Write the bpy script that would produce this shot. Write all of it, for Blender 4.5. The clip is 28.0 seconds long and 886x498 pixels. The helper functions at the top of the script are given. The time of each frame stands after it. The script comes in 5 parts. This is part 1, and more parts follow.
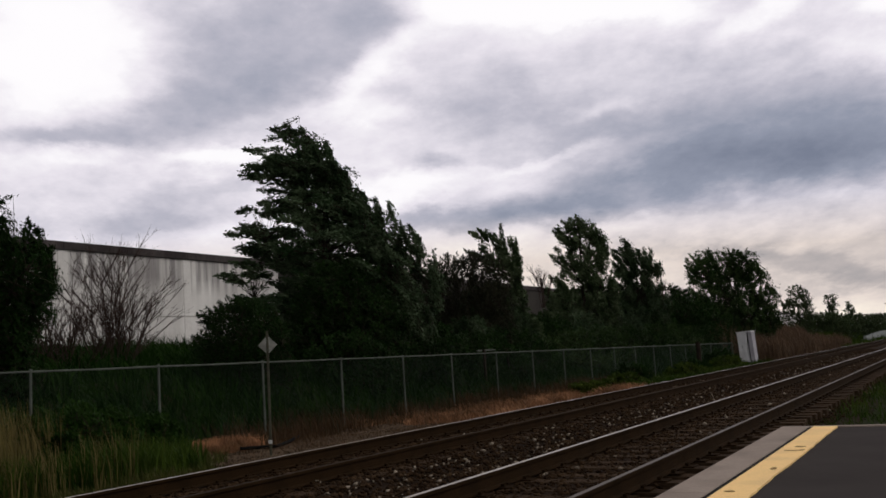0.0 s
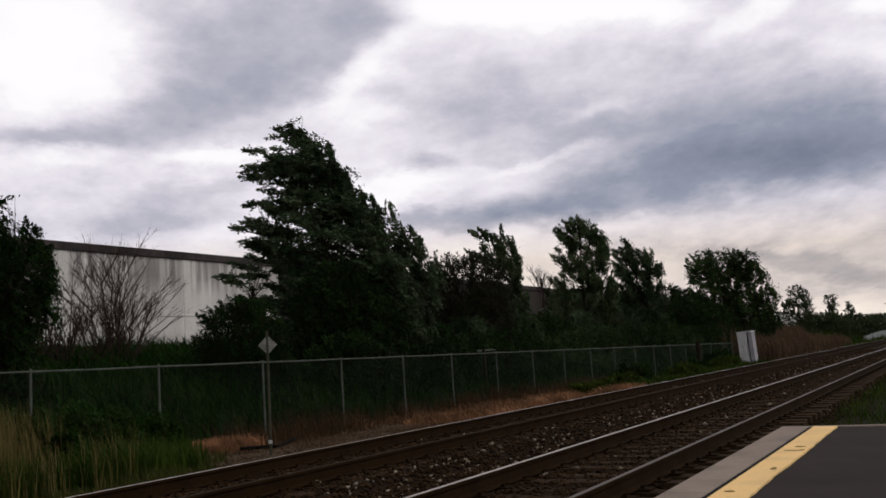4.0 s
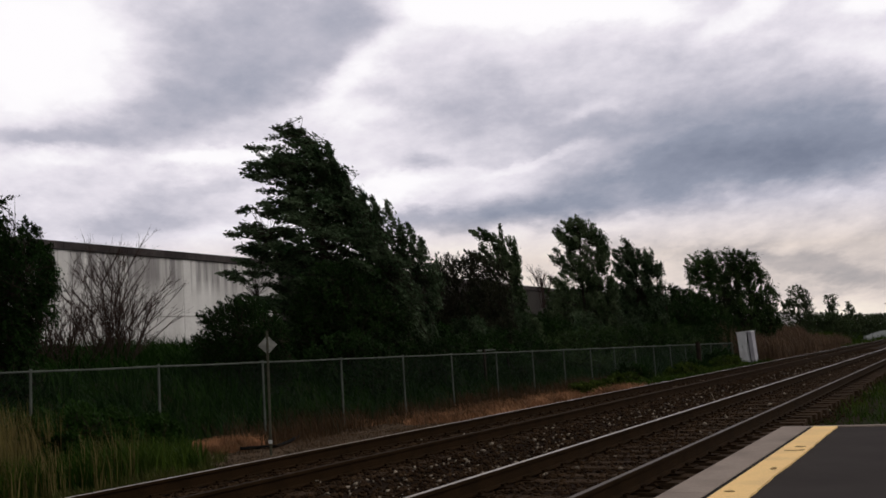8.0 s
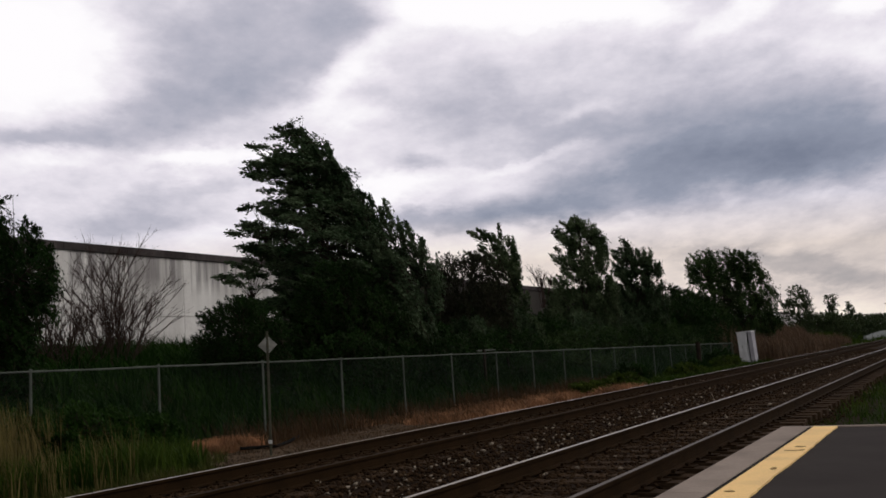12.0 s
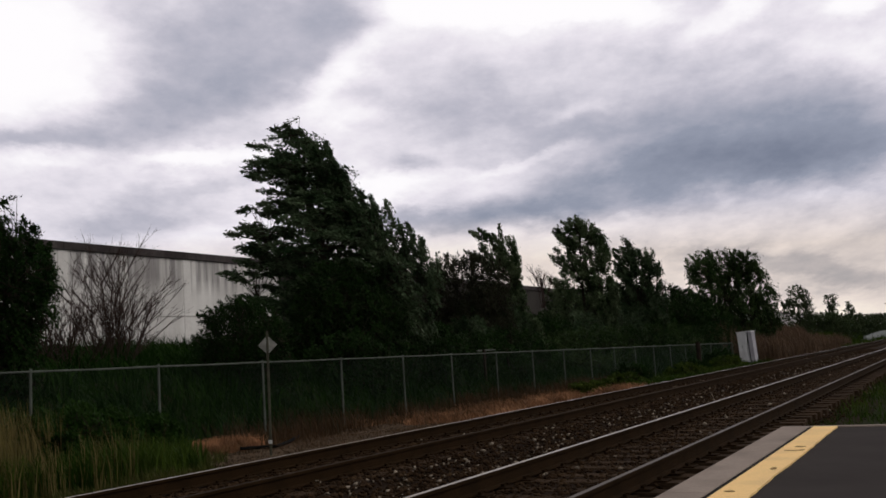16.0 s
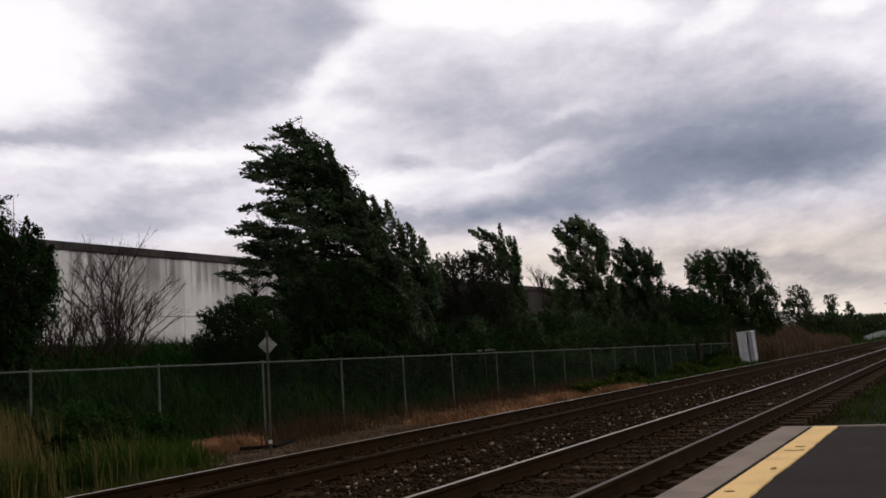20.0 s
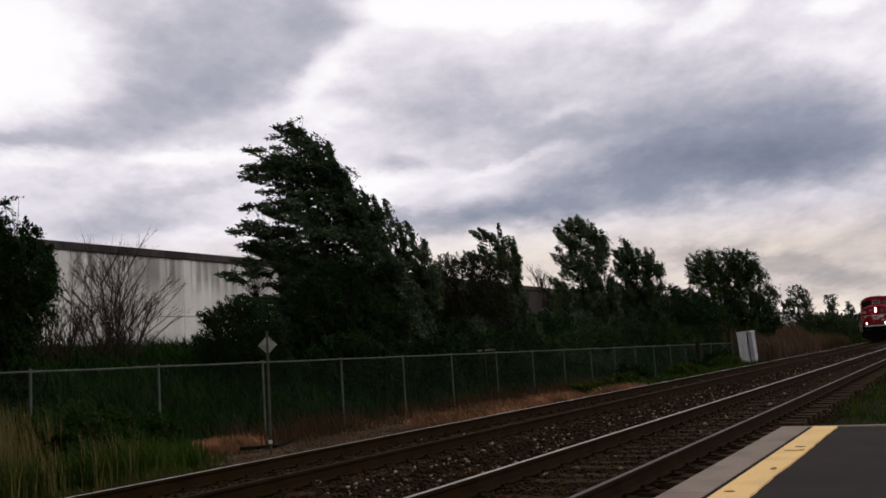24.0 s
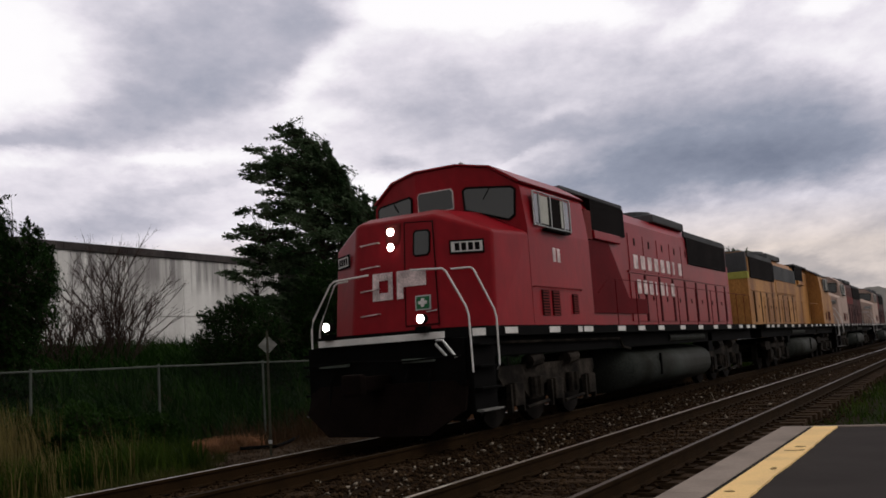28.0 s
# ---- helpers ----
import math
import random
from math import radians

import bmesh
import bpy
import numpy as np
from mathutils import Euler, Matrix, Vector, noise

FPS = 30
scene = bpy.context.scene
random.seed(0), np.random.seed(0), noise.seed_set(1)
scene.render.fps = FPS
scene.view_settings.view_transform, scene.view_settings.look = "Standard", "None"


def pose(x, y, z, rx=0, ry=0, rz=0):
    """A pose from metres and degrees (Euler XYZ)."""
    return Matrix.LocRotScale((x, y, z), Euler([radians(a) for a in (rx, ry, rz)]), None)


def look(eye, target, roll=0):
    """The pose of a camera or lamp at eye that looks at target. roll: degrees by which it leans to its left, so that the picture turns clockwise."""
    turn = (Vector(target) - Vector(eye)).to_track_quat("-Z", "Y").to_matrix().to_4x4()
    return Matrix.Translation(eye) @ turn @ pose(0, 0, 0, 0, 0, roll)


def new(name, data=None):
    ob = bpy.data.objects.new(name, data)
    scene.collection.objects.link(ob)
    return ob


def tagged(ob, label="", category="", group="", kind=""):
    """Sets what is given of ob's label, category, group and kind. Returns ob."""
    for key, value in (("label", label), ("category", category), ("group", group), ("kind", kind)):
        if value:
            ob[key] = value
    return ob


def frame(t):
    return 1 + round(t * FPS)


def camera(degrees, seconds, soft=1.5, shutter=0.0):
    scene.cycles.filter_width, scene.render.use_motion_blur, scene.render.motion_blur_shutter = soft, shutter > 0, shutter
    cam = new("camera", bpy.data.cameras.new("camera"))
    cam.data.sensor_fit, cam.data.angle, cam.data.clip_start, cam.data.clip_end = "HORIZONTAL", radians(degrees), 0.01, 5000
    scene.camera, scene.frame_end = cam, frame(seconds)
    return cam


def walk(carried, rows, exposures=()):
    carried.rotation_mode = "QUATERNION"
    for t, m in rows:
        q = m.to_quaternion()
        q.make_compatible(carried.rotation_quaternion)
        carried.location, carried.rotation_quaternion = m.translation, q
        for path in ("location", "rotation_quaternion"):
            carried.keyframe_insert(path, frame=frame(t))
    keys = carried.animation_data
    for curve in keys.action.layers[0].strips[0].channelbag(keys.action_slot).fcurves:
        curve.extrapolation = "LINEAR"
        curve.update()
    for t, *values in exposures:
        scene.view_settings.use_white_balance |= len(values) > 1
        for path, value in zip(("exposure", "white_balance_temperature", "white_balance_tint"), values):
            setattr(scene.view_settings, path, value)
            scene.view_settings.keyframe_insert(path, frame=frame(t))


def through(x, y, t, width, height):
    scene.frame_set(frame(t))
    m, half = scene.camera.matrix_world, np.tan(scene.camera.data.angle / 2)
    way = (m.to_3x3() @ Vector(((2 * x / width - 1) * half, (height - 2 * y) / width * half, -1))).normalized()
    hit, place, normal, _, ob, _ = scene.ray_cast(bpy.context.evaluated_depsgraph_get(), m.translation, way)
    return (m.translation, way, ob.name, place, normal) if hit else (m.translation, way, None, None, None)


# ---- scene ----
# Metres. x: across the tracks (towards the platform), y: along the tracks, z: up, 0 at the rail tops.
EYE = Vector((7.788, 0.0, 1.21))
YAW = 29.6          # the view's turn from the track's direction
AHEAD = Vector((-0.4904, 0.8633, 0.1193))
cam = camera(52.06, 28.0, soft=1.7)
walk(cam, [(0.0, look(EYE, EYE + AHEAD * 20, -3.853)), (28.0, look(EYE, EYE + AHEAD * 20, -3.853))],
     exposures=[(0.0, 0.0), (28.0, 0.0)])

# ---- light: a closed overcast sky, the sun behind it ----
SUN_EL, SUN_AZ = radians(38), radians(-60)
world = bpy.data.worlds.new("overcast_sky")
scene.world = world
world.use_nodes = True
wn, wl = world.node_tree.nodes, world.node_tree.links
sky = wn.new("ShaderNodeTexSky")
sky.sky_type, sky.sun_disc = "NISHITA", False
sky.sun_elevation, sky.sun_rotation = SUN_EL, SUN_AZ
sky.air_density, sky.dust_density = 1.0, 4.0
cloud_noise = wn.new("ShaderNodeTexNoise")
cloud_noise.inputs["Scale"].default_value, cloud_noise.inputs["Detail"].default_value = 2.2, 5.0
cloud_ramp = wn.new("ShaderNodeValToRGB")
cloud_ramp.color_ramp.elements[0].position, cloud_ramp.color_ramp.elements[0].color = 0.32, (4.9, 4.65, 4.5, 1)
cloud_ramp.color_ramp.elements[1].position, cloud_ramp.color_ramp.elements[1].color = 0.70, (9.2, 8.8, 8.5, 1)
world_mix = wn.new("ShaderNodeMix")
world_mix.data_type = "RGBA"
world_mix.inputs["Factor"].default_value = 0.94
wl.new(cloud_noise.outputs["Fac"], cloud_ramp.inputs["Fac"])
wl.new(sky.outputs["Color"], world_mix.inputs["A"])
wl.new(cloud_ramp.outputs["Color"], world_mix.inputs["B"])
wl.new(world_mix.outputs["Result"], wn["Background"].inputs["Color"])
wn["Background"].inputs["Strength"].default_value = 0.068
sun = new("sun", bpy.data.lights.new("sun", "SUN"))
sun.data.energy, sun.data.angle, sun.data.color = 1.0, radians(25), (1.0, 0.96, 0.9)
sun.matrix_world = look(Vector((0, 0, 0)), Vector((-math.sin(SUN_AZ) * -1, -math.cos(SUN_AZ), -math.tan(SUN_EL))))

# ---- materials ----
MATS = {}


def mat(name, color, rough=0.8, vary=0.25, scale=2.0, fine=40.0, bump=0.2, metal=0.0, second=None, patch=0.5,
        island=0.0, stretch=(1, 1, 1), bump_dist=0.02, spec=0.03):
    """A procedural surface: base colour with two scales of variation, an optional second colour in patches, fine relief."""
    if name in MATS:
        return MATS[name]
    m = bpy.data.materials.new(name)
    m.use_nodes = True
    n, l = m.node_tree.nodes, m.node_tree.links
    b = n["Principled BSDF"]
    b.inputs["Roughness"].default_value, b.inputs["Metallic"].default_value = rough, metal
    b.inputs["Specular IOR Level"].default_value = spec
    tc = n.new("ShaderNodeTexCoord")
    mp = n.new("ShaderNodeMapping")
    mp.inputs["Scale"].default_value = stretch
    l.new(tc.outputs["Object"], mp.inputs["Vector"])
    big, small = n.new("ShaderNodeTexNoise"), n.new("ShaderNodeTexNoise")
    for t, s, d in ((big, scale, 4.0), (small, fine, 3.0)):
        t.inputs["Scale"].default_value, t.inputs["Detail"].default_value = s, d
        l.new(mp.outputs["Vector"], t.inputs["Vector"])
    base = n.new("ShaderNodeMix")
    base.data_type = "RGBA"
    c2 = second or tuple(min(1, c * (1 + vary)) for c in color)
    c1 = color if second else tuple(c * (1 - vary) for c in color)
    base.inputs["A"].default_value, base.inputs["B"].default_value = (*c1, 1), (*c2, 1)
    ramp = n.new("ShaderNodeMapRange")
    ramp.inputs["From Min"].default_value, ramp.inputs["From Max"].default_value = patch - 0.14, patch + 0.14
    l.new(big.outputs["Fac"], ramp.inputs["Value"])
    l.new(ramp.outputs["Result"], base.inputs["Factor"])
    hsv = n.new("ShaderNodeHueSaturation")
    l.new(base.outputs["Result"], hsv.inputs["Color"])
    val = n.new("ShaderNodeMapRange")
    val.inputs["From Min"].default_value, val.inputs["From Max"].default_value = 0.3, 0.7
    val.inputs["To Min"].default_value, val.inputs["To Max"].default_value = 1 - vary, 1 + vary
    l.new(small.outputs["Fac"], val.inputs["Value"])
    last = val.outputs["Result"]
    if island:
        geo, info = n.new("ShaderNodeNewGeometry"), n.new("ShaderNodeObjectInfo")
        add = n.new("ShaderNodeMath")
        l.new(geo.outputs["Random Per Island"], add.inputs[0])
        l.new(info.outputs["Random"], add.inputs[1])
        iv = n.new("ShaderNodeMapRange")
        iv.inputs["From Max"].default_value = 2.0
        iv.inputs["To Min"].default_value, iv.inputs["To Max"].default_value = 1 - island, 1 + island
        l.new(add.outputs[0], iv.inputs["Value"])
        mul = n.new("ShaderNodeMath")
        mul.operation = "MULTIPLY"
        l.new(last, mul.inputs[0])
        l.new(iv.outputs["Result"], mul.inputs[1])
        last = mul.outputs[0]
    l.new(last, hsv.inputs["Value"])
    l.new(hsv.outputs["Color"], b.inputs["Base Color"])
    if bump:
        bp = n.new("ShaderNodeBump")
        bp.inputs["Strength"].default_value, bp.inputs["Distance"].default_value = bump, bump_dist
        l.new(small.outputs["Fac"], bp.inputs["Height"])
        l.new(bp.outputs["Normal"], b.inputs["Normal"])
    MATS[name] = m
    return m


def leaf_mat(name, color, second, through=0.25):
    """Leaves: a dull front and some light through the blade, each leaf its own tone."""
    m = mat(name, color, 0.5, 0.2, 1.1, 5.0, 0.0, second=second, island=0.45, spec=0.04)
    n, l = m.node_tree.nodes, m.node_tree.links
    b = n["Principled BSDF"]
    tr, mx = n.new("ShaderNodeBsdfTranslucent"), n.new("ShaderNodeMixShader")
    l.new(b.inputs["Base Color"].links[0].from_socket, tr.inputs["Color"])
    mx.inputs["Fac"].default_value = through
    l.new(b.outputs[0], mx.inputs[1])
    l.new(tr.outputs[0], mx.inputs[2])
    l.new(mx.outputs[0], n["Material Output"].inputs["Surface"])
    return m


def glow_mat(name, color, strength):
    m = bpy.data.materials.new(name)
    m.use_nodes = True
    b = m.node_tree.nodes["Principled BSDF"]
    b.inputs["Base Color"].default_value = (0.8, 0.8, 0.8, 1)
    b.inputs["Emission Color"].default_value, b.inputs["Emission Strength"].default_value = (*color, 1), strength
    return m


def glass_mat(name, color, rough=0.08):
    m = bpy.data.materials.new(name)
    m.use_nodes = True
    b = m.node_tree.nodes["Principled BSDF"]
    b.inputs["Base Color"].default_value, b.inputs["Roughness"].default_value = (*color, 1), rough
    b.inputs["IOR"].default_value = 1.5
    b.inputs["Coat Weight"].default_value = 0.5
    return m


BALLAST = mat("ballast", (0.020, 0.012, 0.0065), 0.9, 0.35, 3.0, 60.0, 0.6, island=0.0, second=(0.012, 0.0065, 0.0035))
STONE = mat("crushed_stone", (0.036, 0.0215, 0.0115), 0.85, 0.3, 4.0, 60.0, 0.3, island=0.95, second=(0.015, 0.008, 0.004))
PALE_STONE = mat("pale_stone", (0.21, 0.175, 0.14), 0.85, 0.2, 4.0, 60.0, 0.3, island=0.4)
RAIL_HEAD = mat("polished_rail_steel", (0.48, 0.43, 0.385), 0.38, 0.1, 1.0, 30.0, 0.05, metal=0.85, stretch=(1, 0.05, 1), spec=0.5)
# right-hand rail tops: their weaker reflection is put into darker colours
RAIL_BROWN = mat("brown_rail_top", (0.026, 0.018, 0.012), 0.7, 0.2, 1.0, 30.0, 0.05, stretch=(1, 0.05, 1))
RAIL_LOW_GLINT = mat("low_glint_rail_steel", (0.085, 0.066, 0.052), 0.55, 0.15, 1.0, 30.0, 0.05, metal=0.5, stretch=(1, 0.05, 1), spec=0.3)
DUSTY = mat("dusty_gravel", (0.15, 0.108, 0.076), 0.9, 0.3, 4.0, 60.0, 0.3, island=0.7, second=(0.07, 0.047, 0.031))
RAIL_RUST = mat("rusted_rail", (0.023, 0.0125, 0.0055), 0.85, 0.3, 3.0, 60.0, 0.3, second=(0.016, 0.009, 0.004))
TIE_WOOD = mat("creosoted_wood", (0.028, 0.017, 0.010), 0.85, 0.35, 6.0, 50.0, 0.6, island=0.45, stretch=(0.3, 3, 1), second=(0.048, 0.031, 0.019))
SOIL = mat("weedy_soil", (0.024, 0.020, 0.011), 0.95, 0.35, 0.35, 12.0, 0.7, second=(0.014, 0.020, 0.007), bump_dist=0.08)
ASPHALT = mat("asphalt", (0.038, 0.0325, 0.0315), 0.88, 0.12, 1.2, 180.0, 0.35, bump_dist=0.006)
CONCRETE = mat("edge_concrete", (0.25, 0.205, 0.18), 0.85, 0.14, 1.6, 90.0, 0.25, bump_dist=0.006)
YELLOW = mat("worn_yellow_paint", (0.90, 0.61, 0.28), 0.7, 0.10, 2.0, 70.0, 0.2, second=(0.76, 0.52, 0.26), patch=0.55, bump_dist=0.005)
DIRT = mat("bare_dirt", (0.088, 0.062, 0.043), 0.95, 0.3, 1.5, 25.0, 0.6, second=(0.050, 0.034, 0.022), bump_dist=0.03)
FENCE_STEEL = mat("weathered_fence_steel", (0.088, 0.098, 0.086), 0.65, 0.2, 3.0, 60.0, 0.1)
GALV = mat("galvanised_steel", (0.12, 0.135, 0.12), 0.6, 0.2, 3.0, 60.0, 0.1)
WIRE = mat("weathered_wire", (0.026, 0.038, 0.030), 0.7, 0.2, 1.0, 20.0, 0.0)
BARK = mat("bark", (0.025, 0.019, 0.015), 0.9, 0.3, 5.0, 40.0, 0.6, stretch=(3, 3, 0.6))
TWIG = mat("dry_twigs", (0.050, 0.034, 0.030), 0.9, 0.25, 5.0, 40.0, 0.3)
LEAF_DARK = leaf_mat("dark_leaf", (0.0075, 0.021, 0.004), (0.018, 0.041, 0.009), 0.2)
LEAF_SILVER = leaf_mat("silvery_leaf", (0.017, 0.037, 0.014), (0.080, 0.112, 0.062), 0.2)
LEAF_PALE = leaf_mat("pale_leaf", (0.024, 0.045, 0.016), (0.115, 0.150, 0.080), 0.25)
LEAF_MID = leaf_mat("green_leaf", (0.017, 0.038, 0.010), (0.048, 0.078, 0.026), 0.2)
LEAF_BROWN = leaf_mat("brownish_leaf", (0.015, 0.017, 0.009), (0.036, 0.038, 0.022), 0.2)
# far leaves are lightened: the haze of distance is put into their colour
LEAF_FAR = leaf_mat("hazed_far_leaf", (0.030, 0.048, 0.020), (0.056, 0.074, 0.034), 0.2)
GRASS = leaf_mat("green_grass", (0.013, 0.032, 0.003), (0.042, 0.066, 0.009), 0.2)
LOW_GRASS = leaf_mat("yellowish_grass", (0.040, 0.056, 0.010), (0.085, 0.080, 0.026), 0.2)
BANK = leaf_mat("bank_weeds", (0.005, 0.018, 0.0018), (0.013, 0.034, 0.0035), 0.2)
WEED = leaf_mat("leafy_weed", (0.010, 0.030, 0.004), (0.024, 0.052, 0.009), 0.2)
VERGE_WEED = leaf_mat("yellow_green_weed", (0.030, 0.056, 0.007), (0.070, 0.095, 0.017), 0.25)
BLACKENED = mat("black_rubber", (0.006, 0.006, 0.006), 0.7)
STRAW = leaf_mat("dry_straw", (0.170, 0.128, 0.052), (0.080, 0.070, 0.022), 0.2)
DEAD = leaf_mat("withered_orange_weeds", (0.44, 0.225, 0.120), (0.13, 0.070, 0.036), 0.2)
STALK = leaf_mat("dry_brown_stalks", (0.090, 0.052, 0.028), (0.034, 0.022, 0.011), 0.2)
REED = leaf_mat("brown_reeds", (0.105, 0.068, 0.044), (0.066, 0.043, 0.029), 0.2)


# ---- builders ----
def part(name, bm, material, parent=None, label="", smooth=False):
    """Links a bmesh as one mesh object under a thing or a part."""
    me = bpy.data.meshes.new(name)
    bm.to_mesh(me)
    bm.free()
    return finish(name, me, material, parent, label, smooth)


def finish(name, me, material, parent=None, label="", smooth=False):
    for m in (material if isinstance(material, (list, tuple)) else [material]):
        me.materials.append(m)
    if smooth:
        me.polygons.foreach_set("use_smooth", [True] * len(me.polygons))
    ob = new(name, me)
    if parent is not None:
        ob.parent = parent
    if label:
        ob["label"] = label
    return ob


def thing(name, m, label, category, group="", kind=""):
    ob = new(name)
    ob.empty_display_size = 0.2
    ob.matrix_basis = m
    return tagged(ob, label, category, group, kind)


def box(bm, x0, x1, y0, y1, z0, z1, bevel=0.0, mi=0):
    vs = [bm.verts.new((x, y, z)) for x in (x0, x1) for y in (y0, y1) for z in (z0, z1)]
    fs = [bm.faces.new([vs[i] for i in q]) for q in ((0, 1, 3, 2), (4, 6, 7, 5), (0, 4, 5, 1), (2, 3, 7, 6), (0, 2, 6, 4), (1, 5, 7, 3))]
    for f in fs:
        f.material_index = mi
    if bevel:
        es = list({e for f in fs for e in f.edges})
        bmesh.ops.bevel(bm, geom=es, offset=bevel, segments=2, affect="EDGES", profile=0.6)
    return vs


def boxed(*args, **kw):
    bm = bmesh.new()
    box(bm, *args, **kw)
    return bm


def tube(bm, pts, r, sides=8, r1=None, closed=True):
    """A round bar along points, from radius r to r1."""
    pts = [Vector(p) for p in pts]
    r1 = r if r1 is None else r1
    rings = []
    for i, p in enumerate(pts):
        d = (pts[min(i + 1, len(pts) - 1)] - pts[max(i - 1, 0)]).normalized()
        a = d.cross(Vector((0, 0, 1)) if abs(d.z) < 0.9 else Vector((1, 0, 0))).normalized()
        b = d.cross(a)
        rr = r + (r1 - r) * i / (len(pts) - 1)
        rings.append([bm.verts.new(p + rr * (math.cos(2 * math.pi * k / sides) * a + math.sin(2 * math.pi * k / sides) * b)) for k in range(sides)])
    for u, v in zip(rings, rings[1:]):
        for k in range(sides):
            bm.faces.new((u[k], u[(k + 1) % sides], v[(k + 1) % sides], v[k]))
    if closed:
        bm.faces.new(rings[0][::-1])
        bm.faces.new(rings[-1])
    return bm


def tubed(pts, r, sides=8, r1=None):
    return tube(bmesh.new(), pts, r, sides, r1)


def prism(bm, outline, a0, a1, axis="y"):
    """An outline (pairs) drawn out along an axis."""
    def at(u, v, w):
        return {"y": (u, w, v), "x": (w, u, v), "z": (u, v, w)}[axis]
    lo = [bm.verts.new(at(u, v, a0)) for u, v in outline]
    hi = [bm.verts.new(at(u, v, a1)) for u, v in outline]
    k = len(outline)
    for i in range(k):
        bm.faces.new((lo[i], lo[(i + 1) % k], hi[(i + 1) % k], hi[i]))
    bm.faces.new(lo[::-1])
    bm.faces.new(hi)
    bmesh.ops.recalc_face_normals(bm, faces=bm.faces)
    return bm


def quads_mesh(name, verts, size=4):
    """A mesh of separate faces from an array (n, size, 3)."""
    n = len(verts)
    me = bpy.data.meshes.new(name)
    me.vertices.add(n * size)
    me.vertices.foreach_set("co", np.ascontiguousarray(verts, dtype=np.float32).ravel())
    me.loops.add(n * size)
    me.loops.foreach_set("vertex_index", np.arange(n * size, dtype=np.int32))
    me.polygons.add(n)
    me.polygons.foreach_set("loop_start", np.arange(0, n * size, size, dtype=np.int32))
    me.polygons.foreach_set("loop_total", np.full(n, size, dtype=np.int32))
    me.update(calc_edges=True)
    me.validate()
    return me


def indexed_mesh(name, verts, faces):
    """A mesh from an array of vertices and an array of equal-sized faces."""
    me = bpy.data.meshes.new(name)
    k = faces.shape[1]
    me.vertices.add(len(verts))
    me.vertices.foreach_set("co", np.ascontiguousarray(verts, dtype=np.float32).ravel())
    me.loops.add(faces.size)
    me.loops.foreach_set("vertex_index", np.ascontiguousarray(faces, dtype=np.int32).ravel())
    me.polygons.add(len(faces))
    me.polygons.foreach_set("loop_start", np.arange(0, faces.size, k, dtype=np.int32))
    me.polygons.foreach_set("loop_total", np.full(len(faces), k, dtype=np.int32))
    me.update(calc_edges=True)
    return me


